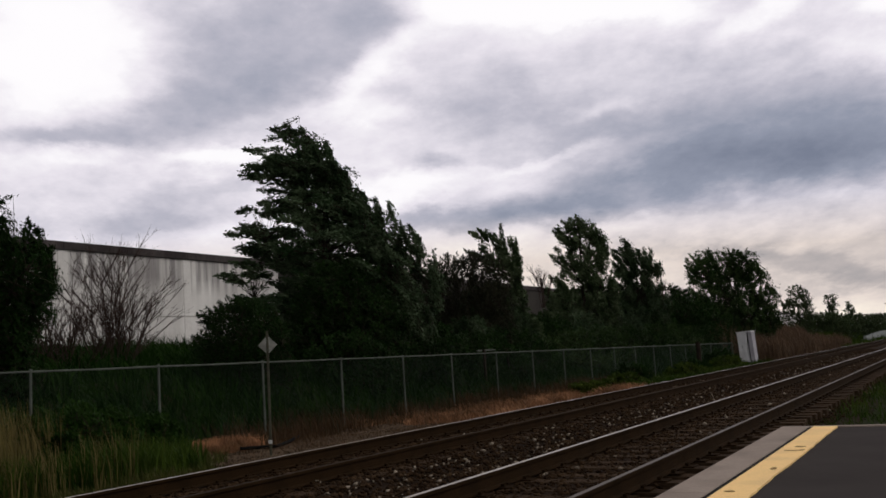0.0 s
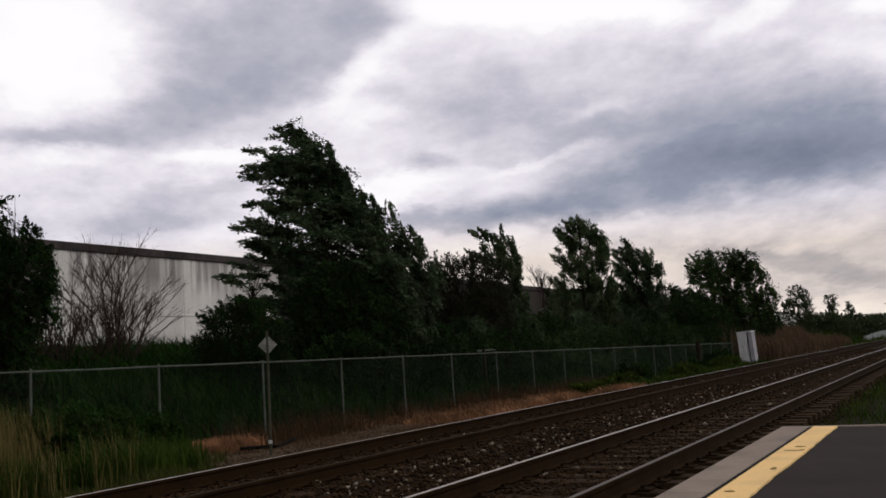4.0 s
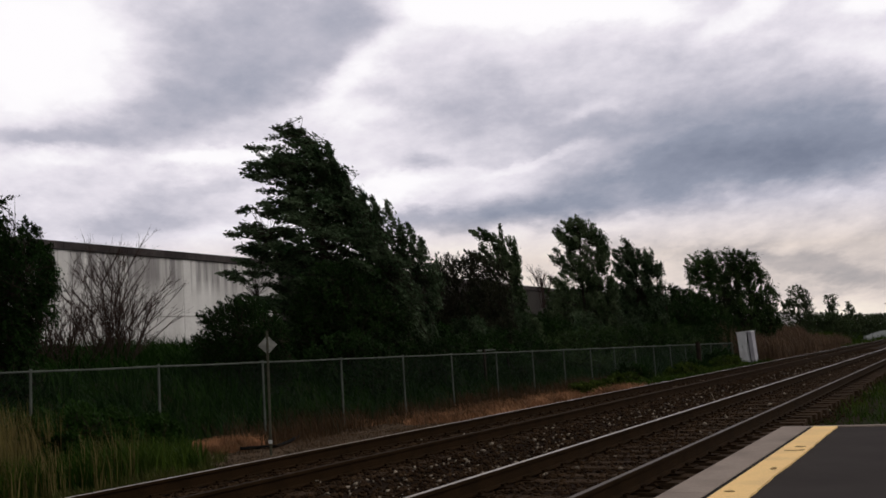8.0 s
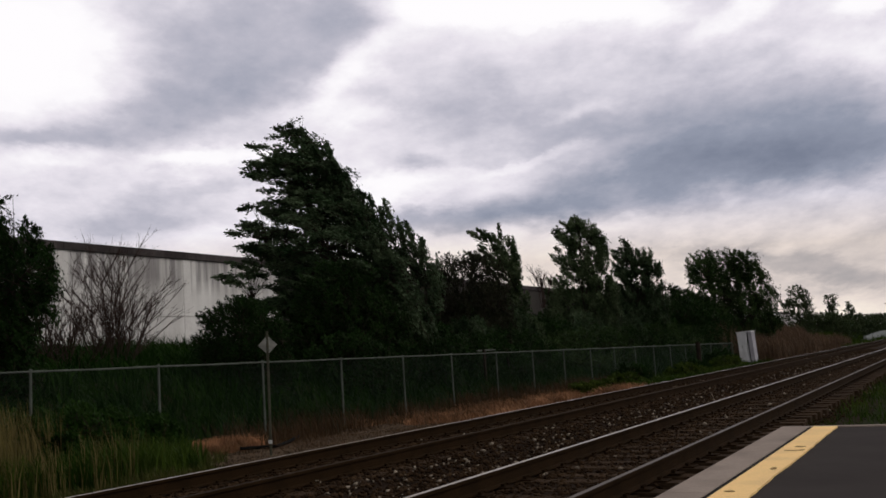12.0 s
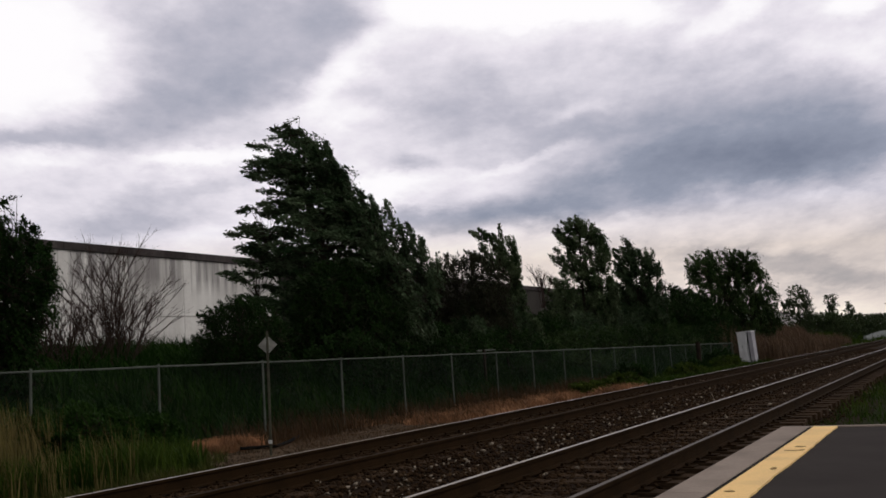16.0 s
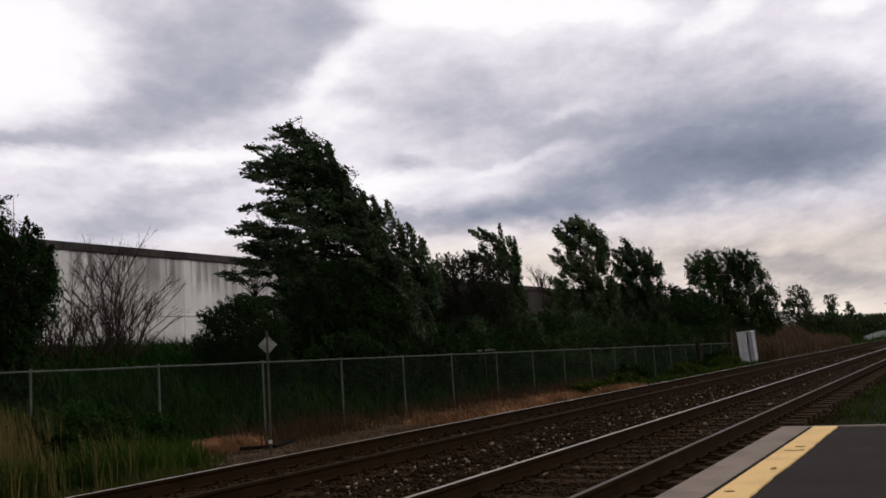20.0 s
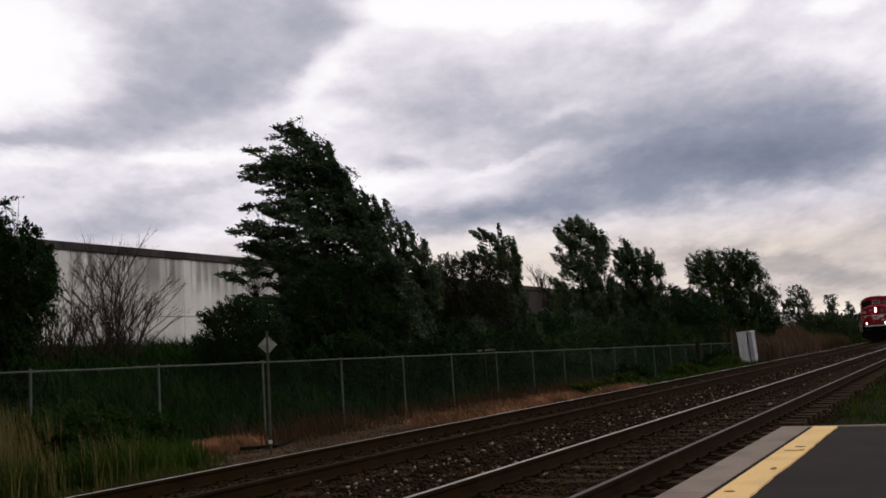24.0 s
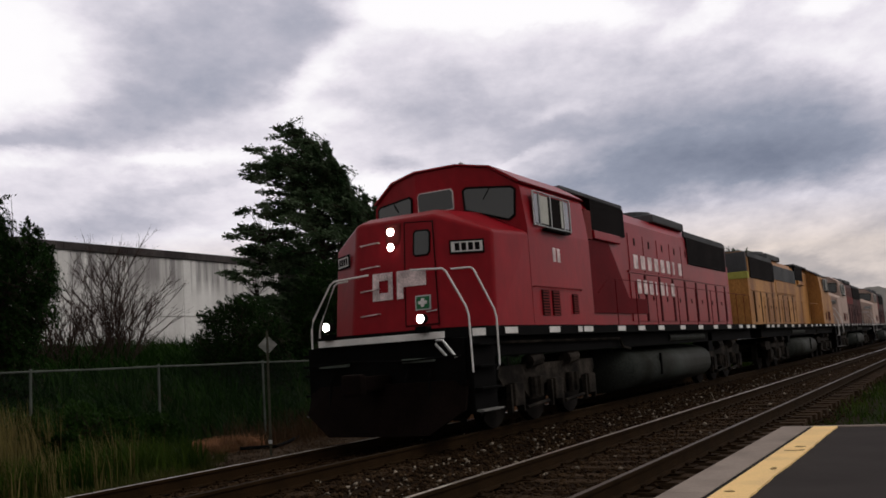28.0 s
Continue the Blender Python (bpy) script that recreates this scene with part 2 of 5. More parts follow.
# ---- cloud deck: a sheet of cloud far ahead, drifting with the wind ----
def cloud_material():
    m = bpy.data.materials.new("cloud_deck")
    m.use_nodes = True
    n, l = m.node_tree.nodes, m.node_tree.links
    n.remove(n["Principled BSDF"])

    def math_node(op, a, b=None, c=None):
        nd = n.new("ShaderNodeMath")
        nd.operation = op
        for i, v in enumerate((a, b, c)):
            if v is None:
                continue
            if isinstance(v, (int, float)):
                nd.inputs[i].default_value = v
            else:
                l.new(v, nd.inputs[i])
        return nd.outputs[0]

    tc, sp = n.new("ShaderNodeTexCoord"), n.new("ShaderNodeSeparateXYZ")
    l.new(tc.outputs["Object"], sp.inputs[0])
    a = math_node("DIVIDE", sp.outputs["X"], sp.outputs["Y"])
    b = math_node("DIVIDE", sp.outputs["Z"], sp.outputs["Y"])
    # plan coordinates on the deck, so that the clouds flatten towards the horizon
    inv = math_node("DIVIDE", 1.0, math_node("ADD", b, 0.55))
    px = math_node("MULTIPLY", math_node("MULTIPLY", a, 0.8), inv)
    cb = n.new("ShaderNodeCombineXYZ")
    l.new(px, cb.inputs[0])
    l.new(math_node("MULTIPLY", inv, 1.15), cb.inputs[1])

    def fbm(scale, detail, rough=0.55, offset=0.0):
        t = n.new("ShaderNodeTexNoise")
        t.inputs["Scale"].default_value, t.inputs["Detail"].default_value, t.inputs["Roughness"].default_value = scale, detail, rough
        mp = n.new("ShaderNodeMapping")
        mp.inputs["Location"].default_value = (offset, offset * 0.7, offset * 0.3)
        l.new(cb.outputs[0], mp.inputs["Vector"])
        l.new(mp.outputs[0], t.inputs["Vector"])
        return math_node("SUBTRACT", t.outputs["Fac"], 0.5)

    wa = math_node("ADD", a, math_node("MULTIPLY", fbm(4.0, 7.0, 0.62, 3.0), 0.17))
    wb = math_node("ADD", b, math_node("MULTIPLY", fbm(4.0, 7.0, 0.62, 11.0), 0.10))
    total = math_node("MULTIPLY", fbm(3.6, 6.0, 0.52, 21.0), 0.30)
    total = math_node("ADD", total, math_node("MULTIPLY", fbm(8.0, 7.0, 0.58, 31.0), 0.42))
    total = math_node("ADD", total, math_node("MULTIPLY", fbm(20.0, 6.0, 0.62, 41.0), 0.30))
    for a0, b0, ra, rb, tilt, amp in GREY_CLOUDS + BRIGHT_GAPS:
        da, db = math_node("SUBTRACT", wa, a0), math_node("SUBTRACT", wb, b0)
        c, s = math.cos(radians(tilt)), math.sin(radians(tilt))
        u = math_node("DIVIDE", math_node("ADD", math_node("MULTIPLY", da, c), math_node("MULTIPLY", db, s)), ra)
        v = math_node("DIVIDE", math_node("SUBTRACT", math_node("MULTIPLY", db, c), math_node("MULTIPLY", da, s)), rb)
        r2 = math_node("ADD", math_node("MULTIPLY", u, u), math_node("MULTIPLY", v, v))
        g = math_node("POWER", 2.718, math_node("MULTIPLY", math_node("POWER", r2, 1.4), -1.0))
        total = math_node("ADD", total, math_node("MULTIPLY", g, amp))
    ramp = n.new("ShaderNodeValToRGB")
    els = ramp.color_ramp.elements
    els[0].position, els[0].color = 0.0, (0.19, 0.215, 0.29, 1)
    els[1].position, els[1].color = 1.0, (1.0, 0.98, 1.0, 1)
    for pos, col in ((0.25, (0.29, 0.315, 0.40)), (0.5, (0.51, 0.50, 0.58)), (0.72, (0.80, 0.76, 0.83)), (0.90, (0.98, 0.955, 0.985))):
        e = els.new(pos)
        e.color = (*col, 1)
    l.new(math_node("ADD", total, 0.71), ramp.inputs["Fac"])
    # the low sky is warmer
    low = n.new("ShaderNodeMapRange")
    low.inputs["From Min"].default_value, low.inputs["From Max"].default_value = 0.155, 0.10
    l.new(b, low.inputs["Value"])
    warm = n.new("ShaderNodeMix")
    warm.data_type, warm.blend_type = "RGBA", "MULTIPLY"
    l.new(low.outputs[0], warm.inputs["Factor"])
    l.new(ramp.outputs["Color"], warm.inputs["A"])
    warm.inputs["B"].default_value = (0.97, 0.895, 0.76, 1)
    em = n.new("ShaderNodeEmission")
    l.new(warm.outputs["Result"], em.inputs["Color"])
    em.inputs["Strength"].default_value = 1.0
    l.new(em.outputs[0], n["Material Output"].inputs["Surface"])
    return m


# across, height, half widths, tilt, darker or lighter
GREY_CLOUDS = [(-0.179, 0.388, 0.155, 0.081, 11, -0.26), (-0.325, 0.295, 0.167, 0.040, 8, -0.26), (-0.101, 0.389, 0.058, 0.054, 46, -0.10), (0.399, 0.228, 0.215, 0.056, -1, -0.46),
               (0.255, 0.178, 0.230, 0.030, 4, -0.38), (0.044, 0.153, 0.138, 0.018, 1, -0.30), (0.072, 0.284, 0.128, 0.040, 1, -0.18), (0.312, 0.307, 0.160, 0.027, -9, -0.12),
               (-0.009, 0.211, 0.032, 0.009, -4, -0.16), (-0.366, 0.181, 0.101, 0.017, 1, -0.18), (-0.283, 0.207, 0.095, 0.009, 2, -0.12), (-0.460, 0.278, 0.077, 0.013, -4, -0.14),
               (0.412, 0.070, 0.130, 0.012, -7, -0.18), (0.290, 0.092, 0.062, 0.007, -4, -0.12), (0.145, 0.233, 0.114, 0.018, 6, -0.12), (0.400, 0.110, 0.240, 0.060, 0, -0.12)]
BRIGHT_GAPS = [(-0.439, 0.386, 0.097, 0.074, -4, 0.36), (0.061, 0.395, 0.110, 0.030, -7, 0.50), (-0.079, 0.327, 0.077, 0.021, 36, 0.26), (0.190, 0.382, 0.103, 0.019, -4, 0.34),
               (0.180, 0.266, 0.038, 0.010, 16, 0.10), (0.112, 0.216, 0.082, 0.007, 8, 0.14), (-0.441, 0.247, 0.070, 0.017, 1, 0.24), (-0.282, 0.236, 0.070, 0.011, 1, 0.26),
               (-0.095, 0.272, 0.070, 0.018, 4, 0.22), (-0.055, 0.188, 0.057, 0.023, 6, 0.24), (0.350, 0.361, 0.045, 0.019, 26, 0.22), (0.493, 0.364, 0.045, 0.019, 16, 0.26),
               (0.300, 0.118, 0.162, 0.016, -6, 0.10), (-0.190, 0.153, 0.095, 0.013, -4, 0.12), (0.427, 0.029, 0.099, 0.016, -4, 0.10)]


def cloud_deck():
    verts, faces = [], []
    na, nb = 48, 28
    for j in range(nb + 1):
        t = -0.012 + (0.66 + 0.012) * j / nb
        d = 600 / (max(t, 0) + 0.135)
        for i in range(na + 1):
            ang = radians(-56 + 112 * i / na)
            verts.append((d * math.sin(ang), d * math.cos(ang), d * t))
    for j in range(nb):
        for i in range(na):
            k = j * (na + 1) + i
            faces.append((k, k + 1, k + na + 2, k + na + 1))
    me = bpy.data.meshes.new("backdrop")
    me.from_pydata(verts, [], faces)
    ob = finish("backdrop", me, cloud_material(), None, "", True)
    ob.matrix_basis = pose(EYE.x, EYE.y, EYE.z, 0, 0, YAW)
    return tagged(ob, "grey overcast sky with bright gaps between drifting clouds", "sky", kind="structure")


CLOUD_DECK = cloud_deck()

# ---- ground, tracks, platform ----
FAR_TRACK, NEAR_TRACK, GAUGE = 0.0, 4.033, 0.7535
FENCE_X = -6.6
PLAT_X, PLAT_END, PLAT_Z = 5.75, 11.35, 0.15


def ground_z(x, y=0.0):
    """The lie of the land across the line: ballast beds, ditch, the bank behind the fence."""
    xs = (-3000, -60, -30, -16, -11, -7.6, -6.6, -3.6, -2.2, -1.5, 1.5, 2.0, 2.6, 4.85, 4.98, 5.6, 6.3, 8.0, 30, 3000)
    zs = (0.5, 2.2, 2.2, 1.9, 1.15, -0.25, -0.42, -0.40, -0.32, -0.20, -0.20, -0.25, -0.20, -0.20, -0.29, -0.33, -0.42, -0.45, -0.4, -0.4)
    return float(np.interp(x, xs, zs)) - (0.004 * min(max(y - 15, 0), 120) if x < -3.6 else 0.0)


def build_ground():
    xs = [-3000, -1200, -500, -200, -100, -60, -40, -30, -24, -20] + list(np.arange(-18, 12.01, 0.5)) + [14, 18, 24, 40, 80, 200, 600, 3000]
    ys = [-600, -200, -60, -20] + list(np.arange(-8, 40, 1.0)) + list(np.arange(40, 120, 4.0)) + [130, 150, 200, 300, 500, 800, 1400, 2400, 4000]
    verts, faces = [], []
    for y in ys:
        for x in xs:
            near = 1.0 if -20 <= x <= 14 and -8 <= y <= 130 else 0.0
            amp = 0.0 if abs(x - FAR_TRACK) < 2.0 or abs(x - NEAR_TRACK) < 1.8 else 0.07 * near
            verts.append((x, y, ground_z(x, y) + amp * noise.noise(Vector((x * 0.9, y * 0.9, 0)))))
    w = len(xs)
    for j in range(len(ys) - 1):
        for i in range(w - 1):
            k = j * w + i
            faces.append((k, k + 1, k + w + 1, k + w))
    me = bpy.data.meshes.new("ground")
    me.from_pydata(verts, [], faces)
    me.materials.append(SOIL)
    me.materials.append(BALLAST)
    me.materials.append(DIRT)
    for p in me.polygons:
        p.use_smooth = True
        p.material_index = 2 if -6.7 < p.center.x < -2.4 and 12.4 < p.center.y < 34 else 1 if -4.2 < p.center.x < 6.0 else 0
    return tagged(new("ground", me), "weedy soil with dark crushed stone along the tracks", "ground", kind="structure")


build_ground()

RAIL_OUTLINE = [(-0.07, -0.172), (0.07, -0.172), (0.07, -0.160), (0.012, -0.145), (0.010, -0.045), (0.036, -0.034), (0.036, -0.006), (0.028, 0.0),
                (-0.028, 0.0), (-0.036, -0.006), (-0.036, -0.034), (-0.010, -0.045), (-0.012, -0.145), (-0.07, -0.160)]


def rail_mesh():
    bm = prism(bmesh.new(), RAIL_OUTLINE, -150, 1100)
    for f in bm.faces:
        f.material_index = 0 if f.normal.z > 0.9 and f.calc_center_median().z > -0.01 else 1
    return bm


def track(x, label, tops):
    t = thing("railway_track", pose(x, 0, 0), label, "railway track", "tracks", "structure")
    for s in (-1, 1):
        r = part("rail", rail_mesh(), [tops[s > 0], RAIL_RUST], t, "worn steel rail with a bright top" if s < 0 else "worn steel rail, brown top darkened for its weaker reflection")
        r.location.x = s * GAUGE
    rng = random.Random(int(x * 10) + 3)
    shapes = []
    for k in range(6):
        bm = bmesh.new()
        box(bm, -1.29 + rng.uniform(-0.04, 0.04), 1.29 + rng.uniform(-0.04, 0.04), -0.115, 0.115, -0.36, -0.185 + rng.uniform(-0.008, 0.004), 0.012)
        me = bpy.data.meshes.new("tie")
        bm.to_mesh(me)
        bm.free()
        me.materials.append(TIE_WOOD)
        shapes.append(me)
    y, k = -4.0, 0
    far = bmesh.new()
    plates = bmesh.new()
    while y < 260:
        yy = y + rng.uniform(-0.03, 0.03)
        if k < 160:
            o = new("tie", shapes[k % 6])
            o.parent = t
            o.location = (rng.uniform(-0.05, 0.05), yy, 0)
            o.rotation_euler.z = rng.uniform(-0.02, 0.02)
        else:
            box(far, -1.29, 1.29, yy - 0.115, yy + 0.115, -0.36, -0.186)
        if y < 110:
            for s in (-1, 1):
                box(plates, s * GAUGE - 0.19, s * GAUGE + 0.19, yy - 0.09, yy + 0.09, -0.187, -0.166)
                for e in (-1, 1):
                    box(plates, s * GAUGE + e * 0.10 - 0.018, s * GAUGE + e * 0.10 + 0.018, yy - 0.05, yy - 0.015, -0.17, -0.135)
                    box(plates, s * GAUGE + e * 0.05 - 0.03, s * GAUGE + e * 0.05 + 0.03, yy + 0.12, yy + 0.15, -0.19, -0.15)
        y += 0.53
        k += 1
    tagged(part("ties", far, TIE_WOOD, t), kind="stuff")
    tagged(part("tie_plates", plates, RAIL_RUST, t), kind="stuff")
    return t


track(FAR_TRACK, "far railway track with worn rails on dark wooden ties", (RAIL_HEAD, RAIL_BROWN))
track(NEAR_TRACK, "near railway track with polished rails on dark wooden ties", (RAIL_HEAD, RAIL_LOW_GLINT))


def stones(name, n, rng, place, lo, hi, material, label):
    """Loose angular stones strewn over a bed."""
    base = np.array([(1, 0, 0), (-1, 0, 0), (0, 1, 0), (0, -1, 0), (0, 0, 1), (0, 0, -1)], float)
    tri = np.array([(0, 2, 4), (2, 1, 4), (1, 3, 4), (3, 0, 4), (2, 0, 5), (1, 2, 5), (3, 1, 5), (0, 3, 5)])
    spots = np.array([place(rng) for _ in range(n)])
    size = rng.uniform(lo, hi, (n, 1, 1)) * rng.uniform(0.6, 1.25, (n, 1, 3)) * np.array([1, 1, 0.7])
    v = base[None] * size + rng.uniform(-0.25, 0.25, (n, 6, 3)) * size
    a = rng.uniform(0, 6.28, n)
    c, s = np.cos(a)[:, None], np.sin(a)[:, None]
    tl = rng.uniform(-0.6, 0.6, n)[:, None]
    x, y, z = v[..., 0] * c - v[..., 1] * s, v[..., 0] * s + v[..., 1] * c, v[..., 2]
    y, z = y * np.cos(tl) - z * np.sin(tl), y * np.sin(tl) + z * np.cos(tl)
    v = np.stack([x, y, z], -1) + spots[:, None]
    f = (tri[None] + 6 * np.arange(n)[:, None, None]).reshape(-1, 3)
    ob = finish(name, indexed_mesh(name, v.reshape(-1, 3), f), material)
    return tagged(ob, label, "ballast", kind="stuff")


def bed_spot(rng):
    y = -5.0 + 77 * rng.uniform(0, 1) ** 1.8
    x = rng.uniform(-3.0, 6.1 if y < 11 else 5.65)
    for c in (FAR_TRACK, NEAR_TRACK):
        for s in (-1, 1):
            if abs(x - c - s * GAUGE) < 0.09:
                x += 0.2
    lift = 0.025 if min(abs(x - FAR_TRACK), abs(x - NEAR_TRACK)) > 1.25 else 0.006
    return (x, y, ground_z(x, y) + lift + rng.uniform(-0.01, 0.012))


def shoulder_spot(rng):
    y = 2.0 + 60 * rng.uniform(0, 1) ** 1.7
    x = rng.uniform(1.35, 2.75) if rng.uniform() < 0.6 else rng.uniform(-2.6, 5.9)
    return (x, y, ground_z(x, y) + 0.03)


rng_np = np.random.default_rng(5)
stones("ballast_stones", 120000, rng_np, bed_spot, 0.013, 0.045, STONE, "dark brown crushed-stone ballast between the rails")
stones("pale_ballast_stones", 1300, rng_np, shoulder_spot, 0.012, 0.045, PALE_STONE, "scattered pale stones on the ballast between tracks")


def dirt_spot(rng):
    x, y = rng.uniform(-5.9, -2.5), 12.0 + 14 * rng.uniform(0, 1) ** 1.2
    return (x, y, ground_z(x, y) + 0.005)


stones("fence_gravel", 11000, rng_np, dirt_spot, 0.012, 0.035, DUSTY, "dusty grey-brown gravel along the fence")


def platform():
    p = thing("platform", pose(0, 0, 0), "low asphalt station platform with concrete edge and yellow safety line", "platform", kind="structure")
    y0, y1 = -14.0, PLAT_END
    x, z = PLAT_X, PLAT_Z
    bm = boxed(x + 0.04, 30.0, y0, y1 - 0.02, -0.6, z - 0.012)
    part("platform_body", bm, ASPHALT, p)
    yy = y1
    while yy > -14:
        nxt = yy - 2.4
        o = boxed(x, x + 0.315, nxt + 0.006, yy, -0.25, z, bevel=0.012)
        part("edge_slab", o, CONCRETE, p, "grey concrete edge slab")
        yy = nxt
    part("end_slab", boxed(x + 0.319, 30, y1 - 0.10, y1 + 0.004, -0.25, z + 0.002, bevel=0.01), CONCRETE, p, "pale concrete end kerb")
    part("joint_strip", boxed(x + 0.317, x + 0.366, y0, y1 - 0.1, z - 0.05, z - 0.008), mat("joint_filler", (0.02, 0.018, 0.018), 0.9), p, "dark joint strip")
    # the line's inner edge is ragged where the asphalt laps over it
    rng = random.Random(21)
    edge = [(x + 0.370, y0), (x + 0.370, y1 - 0.10)]
    yy = y1 - 0.10
    while yy > y0:
        edge.append((x + 0.625 + rng.uniform(-0.006, 0.005) + 0.006 * math.sin(yy * 2.3), yy))
        yy -= rng.uniform(0.08, 0.25)
    edge.append((x + 0.625, y0))
    part("safety_line", prism(bmesh.new(), edge, z - 0.05, z + 0.003, "z"), YELLOW, p, "worn yellow safety line with scuffs")
    for cx, cy, w, h in ((0.53, 9.25, 0.10, 0.05), (0.50, 8.95, 0.13, 0.035), (0.58, 8.98, 0.05, 0.06), (0.55, 7.75, 0.05, 0.07), (0.46, 6.6, 0.07, 0.03)):
        ring = [(x + cx + w * rng.uniform(0.3, 0.6) * math.cos(a), cy + h * rng.uniform(0.4, 1.0) * math.sin(a)) for a in (k * 0.7 for k in range(9))]
        part("scuff", prism(bmesh.new(), ring, z - 0.01, z + 0.007, "z"), mat("scuffed_paint", (0.30, 0.20, 0.09), 0.9), p, "dark scuff in the paint")
    return p


platform()

# ---- fence ----
POST_Y0, POST_STEP = 10.27, 3.05


def fence_top(y):
    return 1.46 - 0.0098 * (y - POST_Y0)


def fence():
    f = thing("chain_link_fence", pose(FENCE_X, 0, 0), "grey chain-link fence with steel posts beside the track", "fence")
    y0 = POST_Y0 - 2 * POST_STEP
    n = 20
    uneven = (0, 0, 0.06, -0.06, 0.05, 0.08, 0.05, -0.13)
    for k in range(n + 1):
        y = y0 + POST_STEP * k + (uneven[k] if k < len(uneven) else 0)
        zt = fence_top(y)
        lean = 0.02 * math.sin(k * 2.1)
        part("post", tubed([(lean * 0.3, y, -0.7), (0, y, zt + 0.01)], 0.025, 8), FENCE_STEEL, f)
        part("post_cap", tubed([(0, y, zt + 0.01), (0, y, zt + 0.03), (0, y, zt + 0.05)], 0.036, 8, 0.018), FENCE_STEEL, f)
        if k == n:
            break
        ya = y0 + POST_STEP * k
        yb = ya + POST_STEP
        part("top_rail", tubed([(0, ya, fence_top(ya)), (0, (ya + yb) / 2, fence_top((ya + yb) / 2) - 0.008), (0, yb, fence_top(yb))], 0.021, 6), FENCE_STEEL, f)
        # woven wire: two sets of slanting strands
        h, step = 1.84, 0.072
        vv, ff = [], []
        for s in (-1, 1):
            for j in range(int(-h / step), int((POST_STEP + h) / step) + 1):
                a = j * step
                lo_t, hi_t = (max(0, -a), min(h, POST_STEP - a)) if s > 0 else (max(0, a - POST_STEP), min(h, a))
                if hi_t - lo_t < 0.02:
                    continue
                r = 0.0015
                i = len(vv)
                for tt in (lo_t, hi_t):
                    yy, zz = ya + a + s * tt, fence_top(ya + a + s * tt) - h + tt
                    vv += [(s * 0.003 + r, yy, zz), (s * 0.003 - r, yy - r * s, zz + r), (s * 0.003 - r, yy + r * s, zz - r)]
                ff += [(i, i + 1, i + 4, i + 3), (i + 1, i + 2, i + 5, i + 4), (i + 2, i, i + 3, i + 5)]
        finish("wire_mesh", indexed_mesh("wire_mesh", np.array(vv), np.array(ff)), WIRE, f)
    return f


fence()


def marker_sign():
    s = thing("trackside_sign", pose(-3.75, 13.3, -0.38, 0, 0.5, 32), "small weathered diamond sign on a thin steel post", "sign")
    part("post", boxed(-0.021, 0.021, -0.02, 0.02, -0.3, 2.32, 0.004), mat("olive_post_paint", (0.070, 0.068, 0.050), 0.7, 0.2, 4.0, 40.0, 0.1), s)
    bm = bmesh.new()
    prism(bm, [(0, -0.18), (0.18, 0), (0, 0.18), (-0.18, 0)], 0.022, 0.030)
    bmesh.ops.translate(bm, verts=bm.verts, vec=(0, 0, 2.06))
    part("plate", bm, mat("faded_sign_plate", (0.30, 0.30, 0.28), 0.6, 0.2, 6.0, 40.0, 0.05), s, "faded grey diamond plate")
    for z in (1.98, 2.14):
        part("bolt", tubed([(0, -0.030, z), (0, -0.021, z)], 0.012, 8), GALV, s)
    part("foot_plate", boxed(-0.035, 0.035, -0.04, -0.024, 0.22, 0.29, 0.005), mat("pale_tag", (0.5, 0.5, 0.5), 0.5), s, "pale tag near the foot")
    return s


marker_sign()


def cabinet():
    c = thing("signal_cabinet", pose(-5.0, 62.6, -0.46, 0, -2.5, -6), "white metal signal cabinet on short legs beside the track", "cabinet")
    white = mat("white_cabinet_paint", (0.60, 0.60, 0.63), 0.5, 0.10, 2.0, 30.0, 0.03)
    # the shading of the cabinet's right third is put into this grey
    grey = mat("shaded_case_paint", (0.34, 0.33, 0.37), 0.5, 0.12, 2.0, 30.0, 0.03)
    dark = mat("gap_shade", (0.05, 0.05, 0.055), 0.8)
    part("body", boxed(-0.50, 0.12, -0.35, 0.35, 0.04, 2.03, 0.015), white, c)
    part("roof", boxed(-0.54, 0.50, -0.40, 0.40, 2.034, 2.10, 0.02), white, c)
    part("door", boxed(-0.47, -0.21, -0.372, -0.352, 0.10, 1.97, 0.008), white, c)
    part("door", boxed(-0.18, 0.09, -0.372, -0.352, 0.10, 1.97, 0.008), white, c)
    part("handle", boxed(-0.25, -0.22, -0.40, -0.374, 1.0, 1.2, 0.006), GALV, c)
    part("side_case", boxed(0.22, 0.48, -0.33, 0.33, 0.04, 2.03, 0.012), grey, c, "narrow case beside the cabinet, greyed for its shaded side")
    # dark filler: the shade between the two cases is painted on a panel
    part("gap_panel", boxed(0.124, 0.216, -0.25, 0.25, 0.06, 2.03), dark, c, "dark panel in the gap, shade in its colour")
    for x in (-0.42, 0.05, 0.36):
        for y in (-0.25, 0.25):
            part("leg", boxed(x - 0.05, x + 0.05, y - 0.05, y + 0.05, -0.25, 0.036, 0.005), mat("cabinet_leg", (0.3, 0.3, 0.31), 0.6), c)
    return c


cabinet()

# ---- warehouse ----
WALL_X, WALL_TOP = -30.0, 8.05


